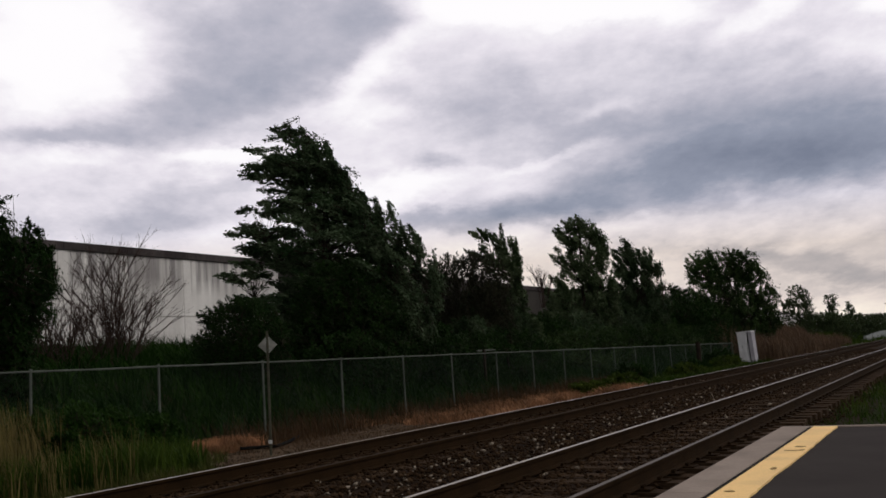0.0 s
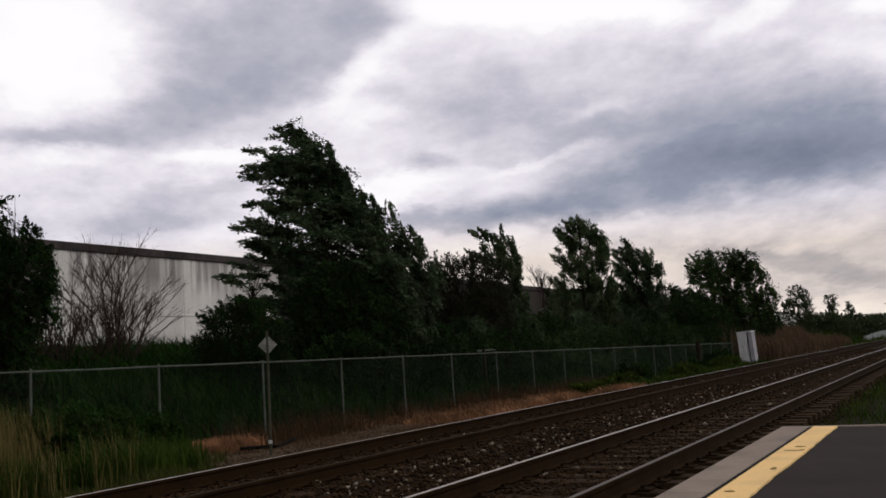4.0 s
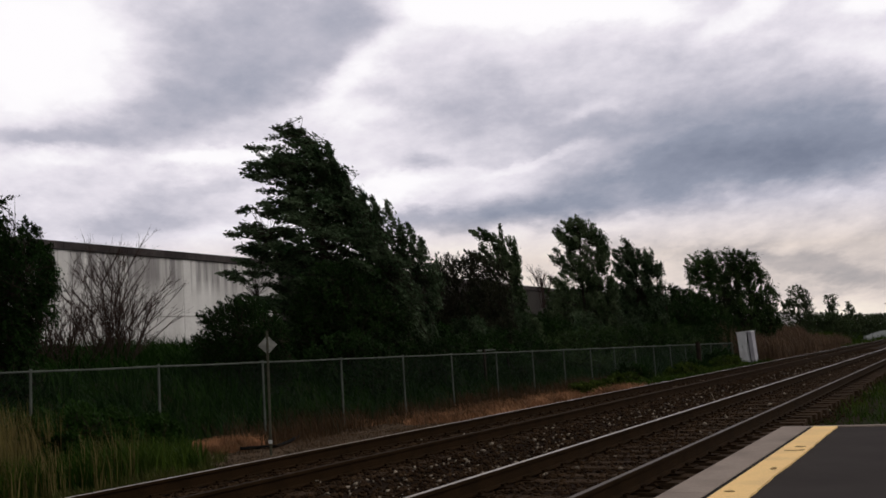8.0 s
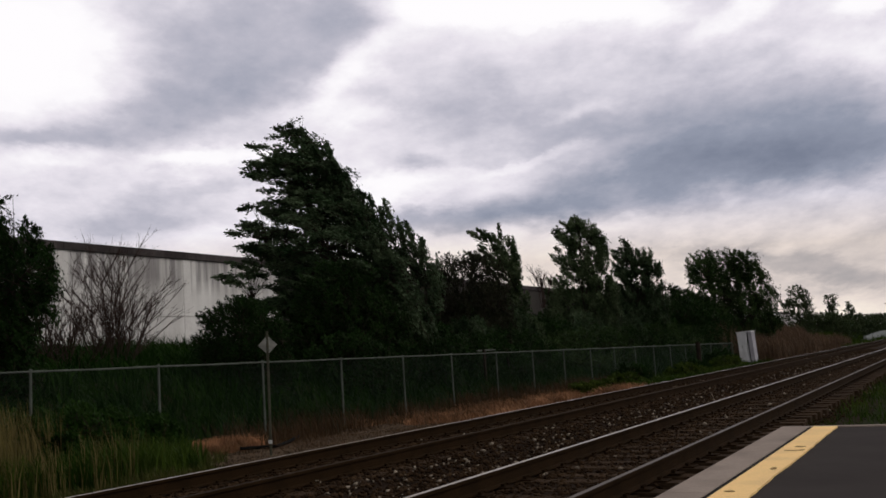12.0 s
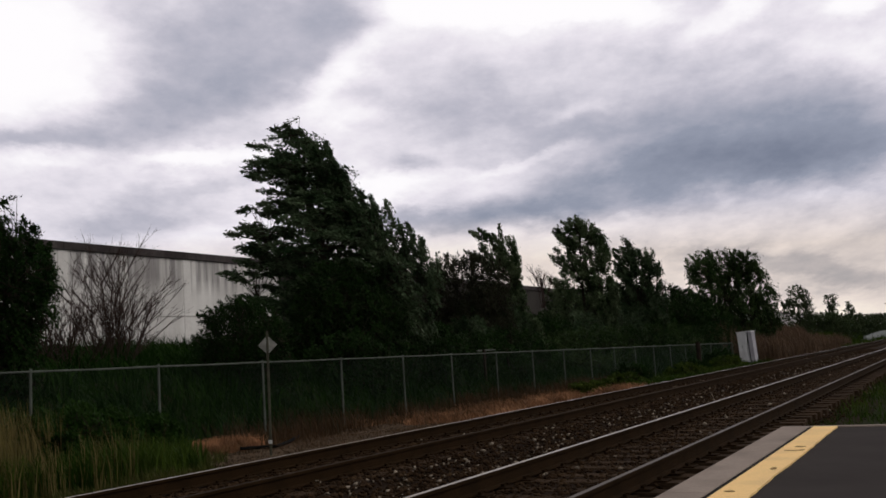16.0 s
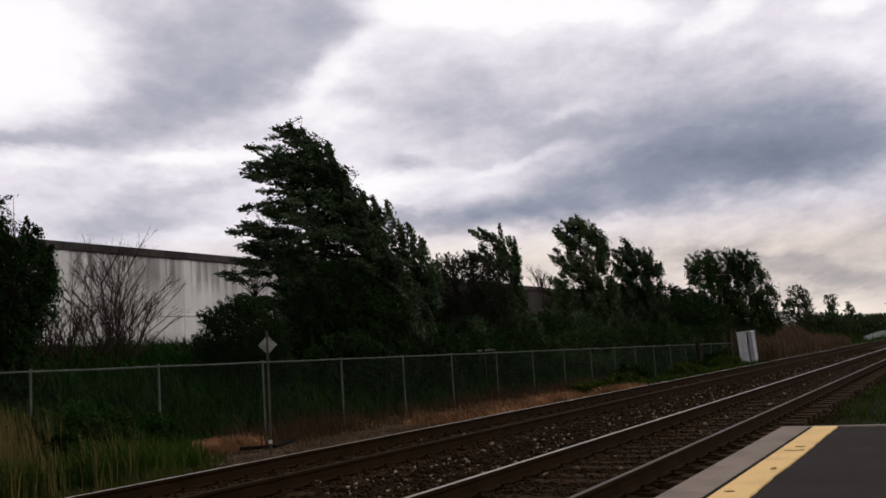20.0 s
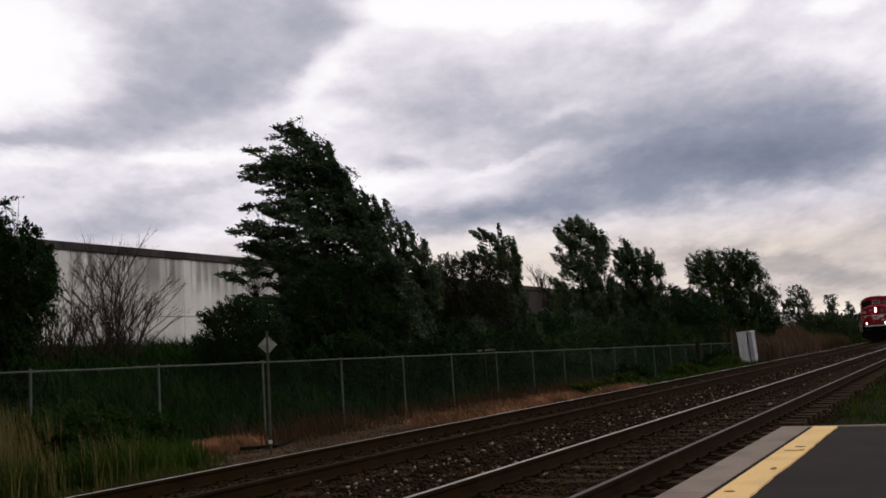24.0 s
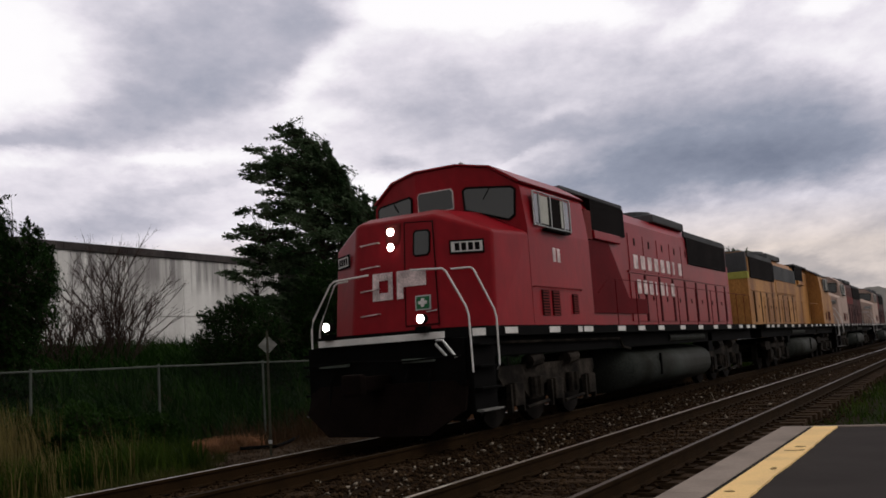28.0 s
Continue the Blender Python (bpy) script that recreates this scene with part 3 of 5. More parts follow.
def warehouse():
    w = thing("warehouse", pose(WALL_X, 0, 0), "long pale concrete warehouse with a dark stained parapet", "building")
    painted = wall_material()
    clean = mat("clean_wall_paint", (0.72, 0.70, 0.69), 0.85, 0.08, 0.5, 14.0, 0.12, second=(0.60, 0.58, 0.57))
    # shade behind the trees is put into this darker grey of the far panels
    bare = mat("shade_grey_concrete", (0.052, 0.047, 0.044), 0.9, 0.2, 0.6, 14.0, 0.15, second=(0.036, 0.033, 0.031))
    y = -28.1
    step = 8.15
    while y < 300:
        top = WALL_TOP + 0.06 - 0.008 * max(0, y - 44)
        # only the panels behind the trees take the shade-darkened grey
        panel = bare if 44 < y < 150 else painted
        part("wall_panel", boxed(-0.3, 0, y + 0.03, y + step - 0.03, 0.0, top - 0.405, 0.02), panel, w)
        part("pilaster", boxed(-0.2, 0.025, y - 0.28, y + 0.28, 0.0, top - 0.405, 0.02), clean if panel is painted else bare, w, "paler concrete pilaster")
        part("parapet", boxed(-0.35, 0.12, y + 0.005, y + step - 0.005, top - 0.40, top, 0.02),
             mat("stained_fascia", (0.075, 0.064, 0.064), 0.85, 0.3, 0.8, 20.0, 0.2, stretch=(1, 1.2, 0.25), second=(0.04, 0.034, 0.035)), w, "dark weathered parapet band")
        y += step
    part("ledge", boxed(0.004, 0.05, -30, 45, 4.50, 4.61, 0.01), painted, w)
    part("roof", boxed(-60, -0.36, -30, 300, 5.6, 5.8), ASPHALT, w)
    part("back_wall", boxed(-60.3, -60.01, -30, 300, 0.3, 7.0), painted, w)
    return w


def wall_material():
    m = mat("painted_concrete_wall", (0.72, 0.70, 0.69), 0.85, 0.07, 0.28, 14.0, 0.12, second=(0.47, 0.45, 0.44))
    n, l = m.node_tree.nodes, m.node_tree.links
    b = n["Principled BSDF"]
    base = b.inputs["Base Color"].links[0].from_socket
    tc, mp, ns = n.new("ShaderNodeTexCoord"), n.new("ShaderNodeMapping"), n.new("ShaderNodeTexNoise")
    mp.inputs["Scale"].default_value = (0.2, 1.0, 0.05)
    l.new(tc.outputs["Object"], mp.inputs[0])
    l.new(mp.outputs[0], ns.inputs["Vector"])
    ns.inputs["Scale"].default_value, ns.inputs["Detail"].default_value = 2.4, 7.0
    streak = n.new("ShaderNodeMapRange")
    streak.inputs["From Min"].default_value, streak.inputs["From Max"].default_value = 0.38, 0.60
    l.new(ns.outputs["Fac"], streak.inputs["Value"])
    # run-off stains hang from the top of the wall
    sp, top = n.new("ShaderNodeSeparateXYZ"), n.new("ShaderNodeMapRange")
    l.new(tc.outputs["Object"], sp.inputs[0])
    top.inputs["From Min"].default_value, top.inputs["From Max"].default_value = 5.6, 6.6
    top.inputs["To Min"].default_value, top.inputs["To Max"].default_value = 0.14, 0.85
    l.new(sp.outputs["Z"], top.inputs["Value"])
    mul, mx = n.new("ShaderNodeMath"), n.new("ShaderNodeMix")
    mul.operation = "MULTIPLY"
    l.new(streak.outputs[0], mul.inputs[0])
    l.new(top.outputs[0], mul.inputs[1])
    mx.data_type = "RGBA"
    l.new(mul.outputs[0], mx.inputs["Factor"])
    l.new(base, mx.inputs["A"])
    mx.inputs["B"].default_value = (0.20, 0.185, 0.19, 1)
    l.new(mx.outputs["Result"], b.inputs["Base Color"])
    return m


warehouse()


def dark_post(x, y, h):
    t = thing("wooden_post", pose(x, y, ground_z(x, y)), "dark weathered wooden post beside the fence", "post")
    part("shaft", tubed([(0, 0, -0.3), (0.01, 0, h * 0.5), (0.02, 0, h)], 0.16, 9, 0.13), BARK, t)


dark_post(-6.2, 54.3, 1.75)

# ---- plants ----
LEFT = Vector((-math.cos(radians(YAW)), -math.sin(radians(YAW)), 0))   # the way the wind blows
DEEP = Vector((-math.sin(radians(YAW)), math.cos(radians(YAW)), 0))
SWAYING = []


def leaf_quads(rng, pos, way, length, width):
    """Pointed leaf blades (4 corners each) at pos along way."""
    n = len(pos)
    way = way / np.linalg.norm(way, axis=1, keepdims=True)
    side = np.cross(way, rng.normal(size=(n, 3)))
    side /= np.linalg.norm(side, axis=1, keepdims=True) + 1e-9
    ln = length * rng.uniform(0.6, 1.3, (n, 1))
    wd = width * rng.uniform(0.7, 1.3, (n, 1))
    return np.stack([pos, pos + way * ln * 0.45 + side * wd * 0.5, pos + way * ln, pos + way * ln * 0.5 - side * wd * 0.5], 1)


def twig_prisms(a, b, r):
    """Three-sided twigs from the points a to the points b."""
    n = len(a)
    d = b - a
    d /= np.linalg.norm(d, axis=1, keepdims=True) + 1e-9
    u = np.cross(d, np.array((0.3, 0.2, 0.93)))
    u /= np.linalg.norm(u, axis=1, keepdims=True) + 1e-9
    w = np.cross(d, u)
    ring = [u, -0.5 * u + 0.87 * w, -0.5 * u - 0.87 * w]
    v = np.stack([a + r * k for k in ring] + [b + 0.35 * r * k for k in ring], 1).reshape(-1, 3)
    f = np.array([(0, 1, 4, 3), (1, 2, 5, 4), (2, 0, 3, 5)])[None] + 6 * np.arange(n)[:, None, None]
    return v, f.reshape(-1, 4)


def tree(x, y, z, outline, limbs, shoots, leaves, leaf, leafmat, label, seed, gust=0.8, lift=0.4, shoot=0.8, fat=0.12, trunk=0.14, depth=0.8,
         gaps=0.0, spread=0.5, spray=0.0, per=1, name="tree", sway=0.0, category="tree", group="trees along the fence"):
    """A crown of leafy shoots on limbs. outline: (height, reach to the lee side, reach to the windward side), from the ground up.
    gust, lift: how far the shoots lean downwind and upwards; gaps: holes in the crown; spread: how far each shoot strays;
    spray, per: the length of the sprays in which the shoots stand, and how many a spray has."""
    rng = np.random.default_rng(seed)
    t = thing(name, pose(x, y, z), label, category, group)
    lee, deep = np.array(LEFT), np.array(DEEP)
    hs = np.array([o[0] for o in outline])
    lo, hi = np.array([-o[2] for o in outline]), np.array([o[1] for o in outline])
    fine = np.linspace(hs[0], hs[-1], 80)
    width = np.interp(fine, hs, hi) - np.interp(fine, hs, lo)
    share = np.cumsum(width) / np.sum(width)
    lean = lee * gust + np.array((0, 0, lift))
    lean /= np.linalg.norm(lean)
    roots, ends = [], []
    while len(roots) < shoots:
        h = float(np.interp(rng.uniform(), share, fine))
        l, r = float(np.interp(h, hs, lo)), float(np.interp(h, hs, hi))
        mid, half = (l + r) / 2, (r - l) / 2
        ang, rad = rng.uniform(0, 6.283), rng.uniform(0.02, 1.0) ** 0.40
        sx, sd = 1.16 * rad * math.cos(ang), rad * math.sin(ang)
        tip = lee * (mid + half * sx) + deep * (half * depth * sd) + np.array((0, 0, h))
        # the foliage hangs in tufts drawn out along the wind
        along = float(tip @ lean)
        tuft = noise.noise((Vector(tip) - Vector(lean) * along * 0.62) * (1.5 / shoot) + Vector((seed * 3.1, 0, 0)))
        if gaps and tuft < gaps - 0.5:
            continue
        way = lee * (gust + (0.45 if sx > 0 else 0.7 * gust) * sx) + deep * 0.45 * sd + np.array((0, 0, lift + 1.1 * gust * max(0.0, -sx))) + rng.normal(size=3) * spread * 0.5
        way /= np.linalg.norm(way)
        reach = spray * rng.uniform(0.7, 1.25)
        for j in range(per):
            # shoots sit along a spray, the widest at its foot
            u = 1.0 if j == 0 else rng.uniform(0, 1) ** 0.8
            turn = way + rng.normal(size=3) * spread * (0.5 if per > 1 else 0.0)
            turn /= np.linalg.norm(turn)
            size = shoot * rng.uniform(0.6, 1.25)
            end = tip - way * reach * (1 - u) + rng.normal(size=3) * 0.16 * spray * (1 - u)
            over = (0.2 + 0.6 * max(tuft, 0.0)) * shoot
            at, eh = float(end @ lee), min(float(end[2]), hs[-1])
            if at > float(np.interp(eh, hs, hi)) + over or at < float(np.interp(eh, hs, lo)) - over or end[2] > hs[-1] + over or end[2] < 0.05:
                continue
            roots.append(end - turn * size)
            ends.append(end)
    shoots = len(roots)
    roots, ends = np.array(roots), np.array(ends)
    # the limbs reach for some of the shoots, and carry those that are nearest to them
    tips = roots[rng.choice(shoots, limbs, replace=False)]
    crown_mid = np.interp(hs[-1] * 0.78, hs, (lo + hi) / 2)
    foot_mid = float(np.interp(hs[-1] * 0.25, hs, (lo + hi) / 2)) * 0.4
    spine_h = np.array([-0.2, 0.3 * hs[-1], 0.55 * hs[-1], 0.78 * hs[-1]])
    spine_x = np.array([0.0, foot_mid, 0.5 * (foot_mid + crown_mid), crown_mid])
    part("trunk", tubed([LEFT * float(sx) + Vector((0, 0, float(sh))) for sh, sx in zip(spine_h, spine_x)], trunk, 8, trunk * 0.2), BARK, t)
    owner = np.argmin(np.linalg.norm(roots[:, None] - tips[None], axis=2), axis=1)
    for k in range(limbs):
        mine = np.nonzero(owner == k)[0]
        if not len(mine):
            continue
        tip = tips[k]
        off = np.linalg.norm(tip[:2])
        foot_h = max(0.08 * hs[-1], tip[2] - 0.12 * hs[-1] - 0.5 * off)
        foot = lee * float(np.interp(foot_h, spine_h, spine_x)) + np.array((0, 0, foot_h))
        d = tip - foot
        length = float(np.linalg.norm(d))
        arc = np.array((0, 0, 0.10 * length))
        pts = [np.zeros(3), d * 0.25 + arc * 0.7, d * 0.5 + arc, d * 0.78 + arc * 0.7, d]
        limb = part("branch", tubed([Vector(p) for p in pts], max(0.012, trunk * 0.3), 6, 0.008), BARK, t)
        limb.location = foot
        a, b = roots[mine] - foot, ends[mine] - foot
        line = np.array(pts)
        near = line[np.argmin(np.linalg.norm(a[:, None] - line[None], axis=2), axis=1)]
        stem_v, stem_f = twig_prisms(np.concatenate([near, a]), np.concatenate([a, b]), 0.009 + 0.0006 * hs[-1])
        tagged(finish("twig_spray", indexed_mesh("twig_spray", stem_v, stem_f), BARK, limb), kind="stuff")
        n = len(mine)
        way = b - a
        size = np.linalg.norm(way, axis=1)[:, None, None]
        u = rng.uniform(0.0, 1.0, (n, leaves, 1)) ** 0.9
        puff = fat * size * (1.15 - u) * (0.45 + 1.2 * np.minimum(u * 2.5, 1.0))
        pos = a[:, None] + way[:, None] * u + rng.normal(size=(n, leaves, 3)) * puff
        turn = way[:, None] / size * 1.0 + rng.normal(size=(n, leaves, 3)) * 0.42 + lee * gust * 0.3
        q = leaf_quads(rng, pos.reshape(-1, 3), turn.reshape(-1, 3), leaf, leaf * 0.45)
        finish("leaves", quads_mesh("leaves", q), leafmat, limb)
        if sway:
            SWAYING.append((limb, Vector(foot), sway))
    return t


BUSH = dict(name="bush", category="bush", group="bushes along the fence")
tree(-12.0, 26.8, 0.5, [(0.4, 3.2, 3.3), (2.2, 3.5, 3.3), (3.2, 3.5, 3.5), (3.9, 3.5, 3.65), (4.4, 4.2, 3.65), (4.9, 3.8, 3.4), (5.4, 4.0, 2.85), (5.9, 3.7, 2.55), (6.4, 4.1, 2.05), (6.7, 2.8, 1.8),
                        (7.05, 2.3, 1.15), (7.7, 3.1, 0.6), (8.4, 3.3, 0.35), (8.9, 3.3, -0.1), (9.7, 2.3, -1.0)],
     70, 3500, 42, 0.135, LEAF_SILVER, "tall dark green leafy tree bent by the wind", 1, 1.0, 0.34, 0.6, 0.11, 0.2, 0.7, gaps=0.16, spread=0.28, spray=1.4, per=9, sway=2.4)
tree(-10.0, 12.2, 0.2, [(0.2, 1.5, 0.4), (2.2, 1.5, 0.5), (2.8, 1.45, 0.85), (3.6, 1.4, 0.95), (4.0, 1.3, 0.85), (4.35, 1.1, 0.65), (4.7, 0.8, 0.35), (5.05, 0.4, 0.0)],
     34, 1300, 48, 0.085, LEAF_DARK, "dense dark green leafy tree", 2, 0.3, 0.6, 0.4, 0.14, 0.13, 0.9, gaps=0.25, spread=0.5, spray=0.6, per=4, sway=2.6)
tree(-9.8, 19.1, 0.0, [(0.1, 1.2, 1.3), (1.8, 1.2, 1.3), (2.4, 1.15, 1.2), (2.9, 0.95, 0.95), (3.3, 0.45, 0.55)],
     22, 800, 56, 0.075, LEAF_DARK, "rounded dark green bush behind the fence", 3, 0.15, 0.5, 0.5, 0.13, 0.06, 0.9, spread=0.5, sway=1.0, **BUSH)
tree(-12.5, 37.0, 0.2, [(0.1, 2.0, 2.3), (2.2, 1.9, 2.3), (3.8, 1.8, 2.25), (4.8, 1.65, 2.1), (5.4, 1.35, 1.85), (5.85, 0.6, 1.2)],
     28, 1300, 44, 0.10, LEAF_BROWN, "broad brownish shrub behind the fence", 4, 0.05, 0.9, 0.6, 0.13, 0.08, 0.8, spread=0.6, sway=1.0, **BUSH)
tree(-12.0, 39.8, 0.4, [(0.2, 0.5, 2.0), (2.3, 0.4, 2.0), (3.2, 0.3, 1.75), (4.2, 0.2, 0.95), (4.9, 0.4, 1.1), (5.6, 0.65, 1.1), (6.1, 1.5, 1.05), (6.8, 1.55, 0.9), (7.7, 1.35, -0.35)],
     22, 560, 46, 0.13, LEAF_PALE, "slender green tree streaming in the wind", 5, 0.75, 0.9, 0.5, 0.11, 0.09, 0.6, gaps=0.2, spread=0.2, spray=1.5, per=8, sway=2.6)
tree(-12.0, 52.3, 0.2, [(0.2, 3.2, 1.5), (2.4, 3.1, 1.6), (3.8, 2.9, 1.7), (5.2, 2.4, 1.65), (6.2, 2.1, 1.7), (7.2, 2.05, 1.5), (8.4, 1.6, 0.95), (9.2, 0.75, 0.1)],
     40, 1500, 40, 0.15, LEAF_PALE, "upright green tree with gaps in its crown", 6, 0.3, 0.8, 0.65, 0.14, 0.13, 0.75, gaps=0.2, spread=0.35, spray=0.9, per=5, sway=2.2)
tree(-12.0, 62.3, 0.0, [(0.2, 2.5, 1.7), (3.0, 2.3, 1.65), (4.8, 2.0, 1.65), (6.0, 1.9, 1.65), (7.0, 1.6, 1.55), (8.0, 1.5, 1.0), (8.9, 1.0, -0.5)],
     34, 1150, 40, 0.16, LEAF_SILVER, "green tree with an uneven crown", 7, 0.3, 0.8, 0.7, 0.14, 0.12, 0.75, gaps=0.2, spread=0.35, spray=1.0, per=5, sway=2.0)
tree(-12.0, 71.5, 0.0, [(0.2, 3.7, 3.0), (2.8, 3.6, 3.0), (4.2, 3.4, 2.8), (5.3, 2.0, 1.0), (5.9, 1.2, -0.1)],
     22, 520, 44, 0.17, LEAF_DARK, "low dark green thicket", 8, 0.2, 0.6, 0.9, 0.13, 0.1, 0.7, gaps=0.2, spread=0.5, **BUSH)
tree(-12.5, 90.5, -0.2, [(0.2, 4.8, 2.4), (1.8, 4.8, 4.2), (3.2, 4.5, 4.9), (4.8, 4.3, 4.9), (6.4, 4.2, 4.4), (7.2, 3.1, 4.0), (8.4, 3.3, 3.5), (9.6, 3.3, 3.3), (10.2, 2.7, 2.9)],
     46, 2300, 36, 0.20, LEAF_MID, "large dark green tree near the cabinet", 9, 0.15, 0.55, 0.9, 0.14, 0.2, 0.7, gaps=0.02, spread=0.45, spray=1.2, per=4, sway=1.2)
tree(-13.0, 139.0, -0.3, [(0.2, 2.4, 1.9), (3.2, 2.4, 1.9), (4.4, 2.3, 1.95), (6.4, 2.1, 1.55), (8.0, 1.6, 1.1), (8.8, 0.75, 0.1)],
     14, 330, 34, 0.24, LEAF_FAR, "far green tree beside the line", 10, 0.2, 0.6, 1.1, 0.12, 0.14, 0.8, spread=0.5)
tree(-13.0, 178.0, -0.3, [(0.2, 1.8, 0.8), (4.2, 2.2, 0.8), (5.6, 1.3, 0.35), (7.2, 1.6, 0.65), (8.4, 1.2, 0.3)],
     10, 200, 30, 0.28, LEAF_FAR, "far green tree beside the line", 11, 0.2, 0.5, 1.1, 0.12, 0.14, 0.8, spread=0.5)
tree(-13.0, 203.0, -0.3, [(0.2, 1.6, 1.3), (4.8, 1.5, 1.2), (6.5, 0.8, 0.7), (7.5, 0.45, 0.25)],
     8, 150, 30, 0.30, LEAF_FAR, "far green tree beside the line", 12, 0.2, 0.5, 1.1, 0.12, 0.14, 0.8, spread=0.5)
# Bush added before the tall tree's foot; its dark leaves stand for shade there.
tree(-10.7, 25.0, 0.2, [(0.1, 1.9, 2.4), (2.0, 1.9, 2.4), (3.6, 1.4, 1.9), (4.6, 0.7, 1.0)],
     22, 640, 52, 0.10, LEAF_DARK, "added dark green bush for the tall tree's shaded foot", 15, 0.2, 0.5, 0.6, 0.13, 0.08, 0.8, spread=0.55, sway=1.2, **BUSH)


def low_bush(bx, by, bz, bh, bw, material, label, seed, limbs, shoots, leaf, **tags):
    tree(bx, by, bz, [(0.02, bw * 0.9, bw * 0.9), (bh * 0.45, bw, bw), (bh * 0.75, bw * 0.8, bw * 0.8), (bh, bw * 0.35, bw * 0.35)],
         limbs, shoots, 40, leaf, material, label, seed, 0.2, 0.6, 0.28 * bh if bh < 2 else 0.75, 0.14, 0.02 if bh < 2 else 0.05, 0.8, spread=0.6, **tags)


WEEDY = dict(name="weed_clump", category="weeds", group="weeds at the fence")
# leafy weeds in front of the fence
for k, (bx, by, bh, bw) in enumerate(((-5.9, 9.6, 1.25, 0.5), (-5.7, 10.5, 1.30, 0.6), (-5.9, 11.4, 1.15, 0.6), (-5.2, 10.9, 0.8, 0.5), (-5.0, 9.8, 0.8, 0.45), (-6.0, 12.6, 0.95, 0.55))):
    low_bush(bx, by, ground_z(bx, by), bh, bw, WEED, "leafy green weed clump at the fence", 80 + k, 10, 130, 0.085, **WEEDY)
for k, (bx, by, bh, bw) in enumerate(((-4.9, 32.5, 0.45, 0.8), (-4.5, 34.6, 0.5, 0.8), (-5.0, 37.0, 0.6, 0.9), (-5.8, 40.5, 0.95, 0.9), (-4.8, 46.0, 0.7, 1.0), (-5.6, 50.5, 0.8, 1.0), (-4.9, 55.5, 0.8, 1.2), (-5.9, 58.0, 1.3, 1.0))):
    low_bush(bx, by, ground_z(bx, by), bh, bw, LEAF_DARK if k in (3, 5, 7) else VERGE_WEED, "low leafy weed clump on the track verge", 120 + k, 10, 130, 0.10, **WEEDY)
# the undergrowth behind the fence: a low row, one between the trees, a tall one behind them
for k, (bx, by, bh, bw) in enumerate(((-9.2, 23.4, 2.3, 1.5), (-9.6, 27.6, 2.3, 1.7), (-9.0, 32.0, 2.2, 1.8), (-9.8, 36.5, 2.3, 1.9), (-9.4, 42.0, 2.2, 2.2), (-10.2, 47.5, 2.5, 2.3),
                                      (-9.8, 54.0, 2.4, 2.6), (-10.4, 61.5, 2.6, 2.8), (-10.0, 69.0, 2.6, 3.0))):
    low_bush(bx, by, 0.0, bh, bw, LEAF_MID if k in (4, 5, 7) else LEAF_DARK, "tangled dark green undergrowth behind the fence", 40 + k, 10, 260, 0.12, **BUSH)
for k, (by, top, bw) in enumerate(((29.9, 3.0, 1.2), (32.5, 2.7, 1.2), (35.5, 3.0, 1.3), (39.7, 3.5, 1.3), (44.4, 3.1, 1.6), (49.4, 3.3, 1.7), (55.3, 3.5, 1.9), (62.5, 3.5, 2.1), (71.5, 3.7, 2.2), (82.9, 3.5, 2.3))):
    low_bush(-11.4, by, 0.2, top - 0.2, bw, LEAF_SILVER if k in (0, 2, 3, 5, 6) else LEAF_DARK, "dark green thicket between the trees", 160 + k, 12, 300, 0.13, **BUSH)
for k, (by, top, bw) in enumerate(((35.3, 3.8, 1.5), (38.9, 3.8, 1.4), (43.6, 4.9, 1.8), (50.0, 3.5, 1.9), (57.2, 5.6, 2.0), (63.3, 6.2, 2.2), (71.2, 6.2, 2.4), (79.8, 5.8, 2.6), (91.6, 5.8, 3.0), (107.3, 6.3, 3.4), (122.5, 4.1, 2.4))):
    low_bush(-15.0, by, 1.0, top - 1.0, bw, LEAF_DARK, "dark green thicket behind the trees", 180 + k, 12, 340, 0.16, **BUSH)
# the far hedge on the right of the reeds
for k, (bx, by, bh, bw) in enumerate(((-13, 160, 4.9, 5.5), (-12, 182, 4.6, 6.5), (-13, 205, 5.0, 8.0), (-12, 232, 5.2, 9.0), (-12, 265, 5.6, 12.0), (-14, 310, 6.2, 16.0))):
    low_bush(bx, by, -0.4, bh, bw, LEAF_FAR, "distant green hedge beside the line", 60 + k, 10, 420, 0.32, name="hedge", category="hedge", group="distant hedges")


def blades(name, n, rng, place, lo, hi, width, material, label, category, bend=0.3, wind=0.25):
    """Upright blades of grass or stalks, each bent over a little."""
    spots = np.array([place(rng) for _ in range(n)])
    h = rng.uniform(lo, hi, (n, 1)) * (spots[:, 3:4] if spots.shape[1] > 3 else 1.0)
    spots = spots[:, :3]
    a = rng.uniform(0, 6.28, n)
    out = np.stack([np.cos(a), np.sin(a), np.zeros(n)], -1) * bend * rng.uniform(0.2, 1, (n, 1)) + np.array(LEFT) * wind * rng.uniform(0.3, 1.2, (n, 1))
    fa = rng.uniform(0, 6.28, n)
    side = np.stack([np.cos(fa), np.sin(fa), np.zeros(n)], -1) * width * 0.5 * rng.uniform(0.6, 1.4, (n, 1))
    up = np.array((0, 0, 1.0))
    p1 = spots + up * h * 0.55 + out * h * 0.25
    p2 = spots + up * h * 0.92 + out * h * 0.8
    v = np.stack([spots - side, spots + side, p1 + side * 0.8, p1 - side * 0.8, p2], 1)
    k = 5 * np.arange(n)[:, None]
    q = np.concatenate([k + np.array([[0, 1, 2]]), k + np.array([[0, 2, 3]]), k + np.array([[3, 2, 4]])])
    return tagged(finish(name, indexed_mesh(name, v.reshape(-1, 3), q), material), label, category, kind="stuff")


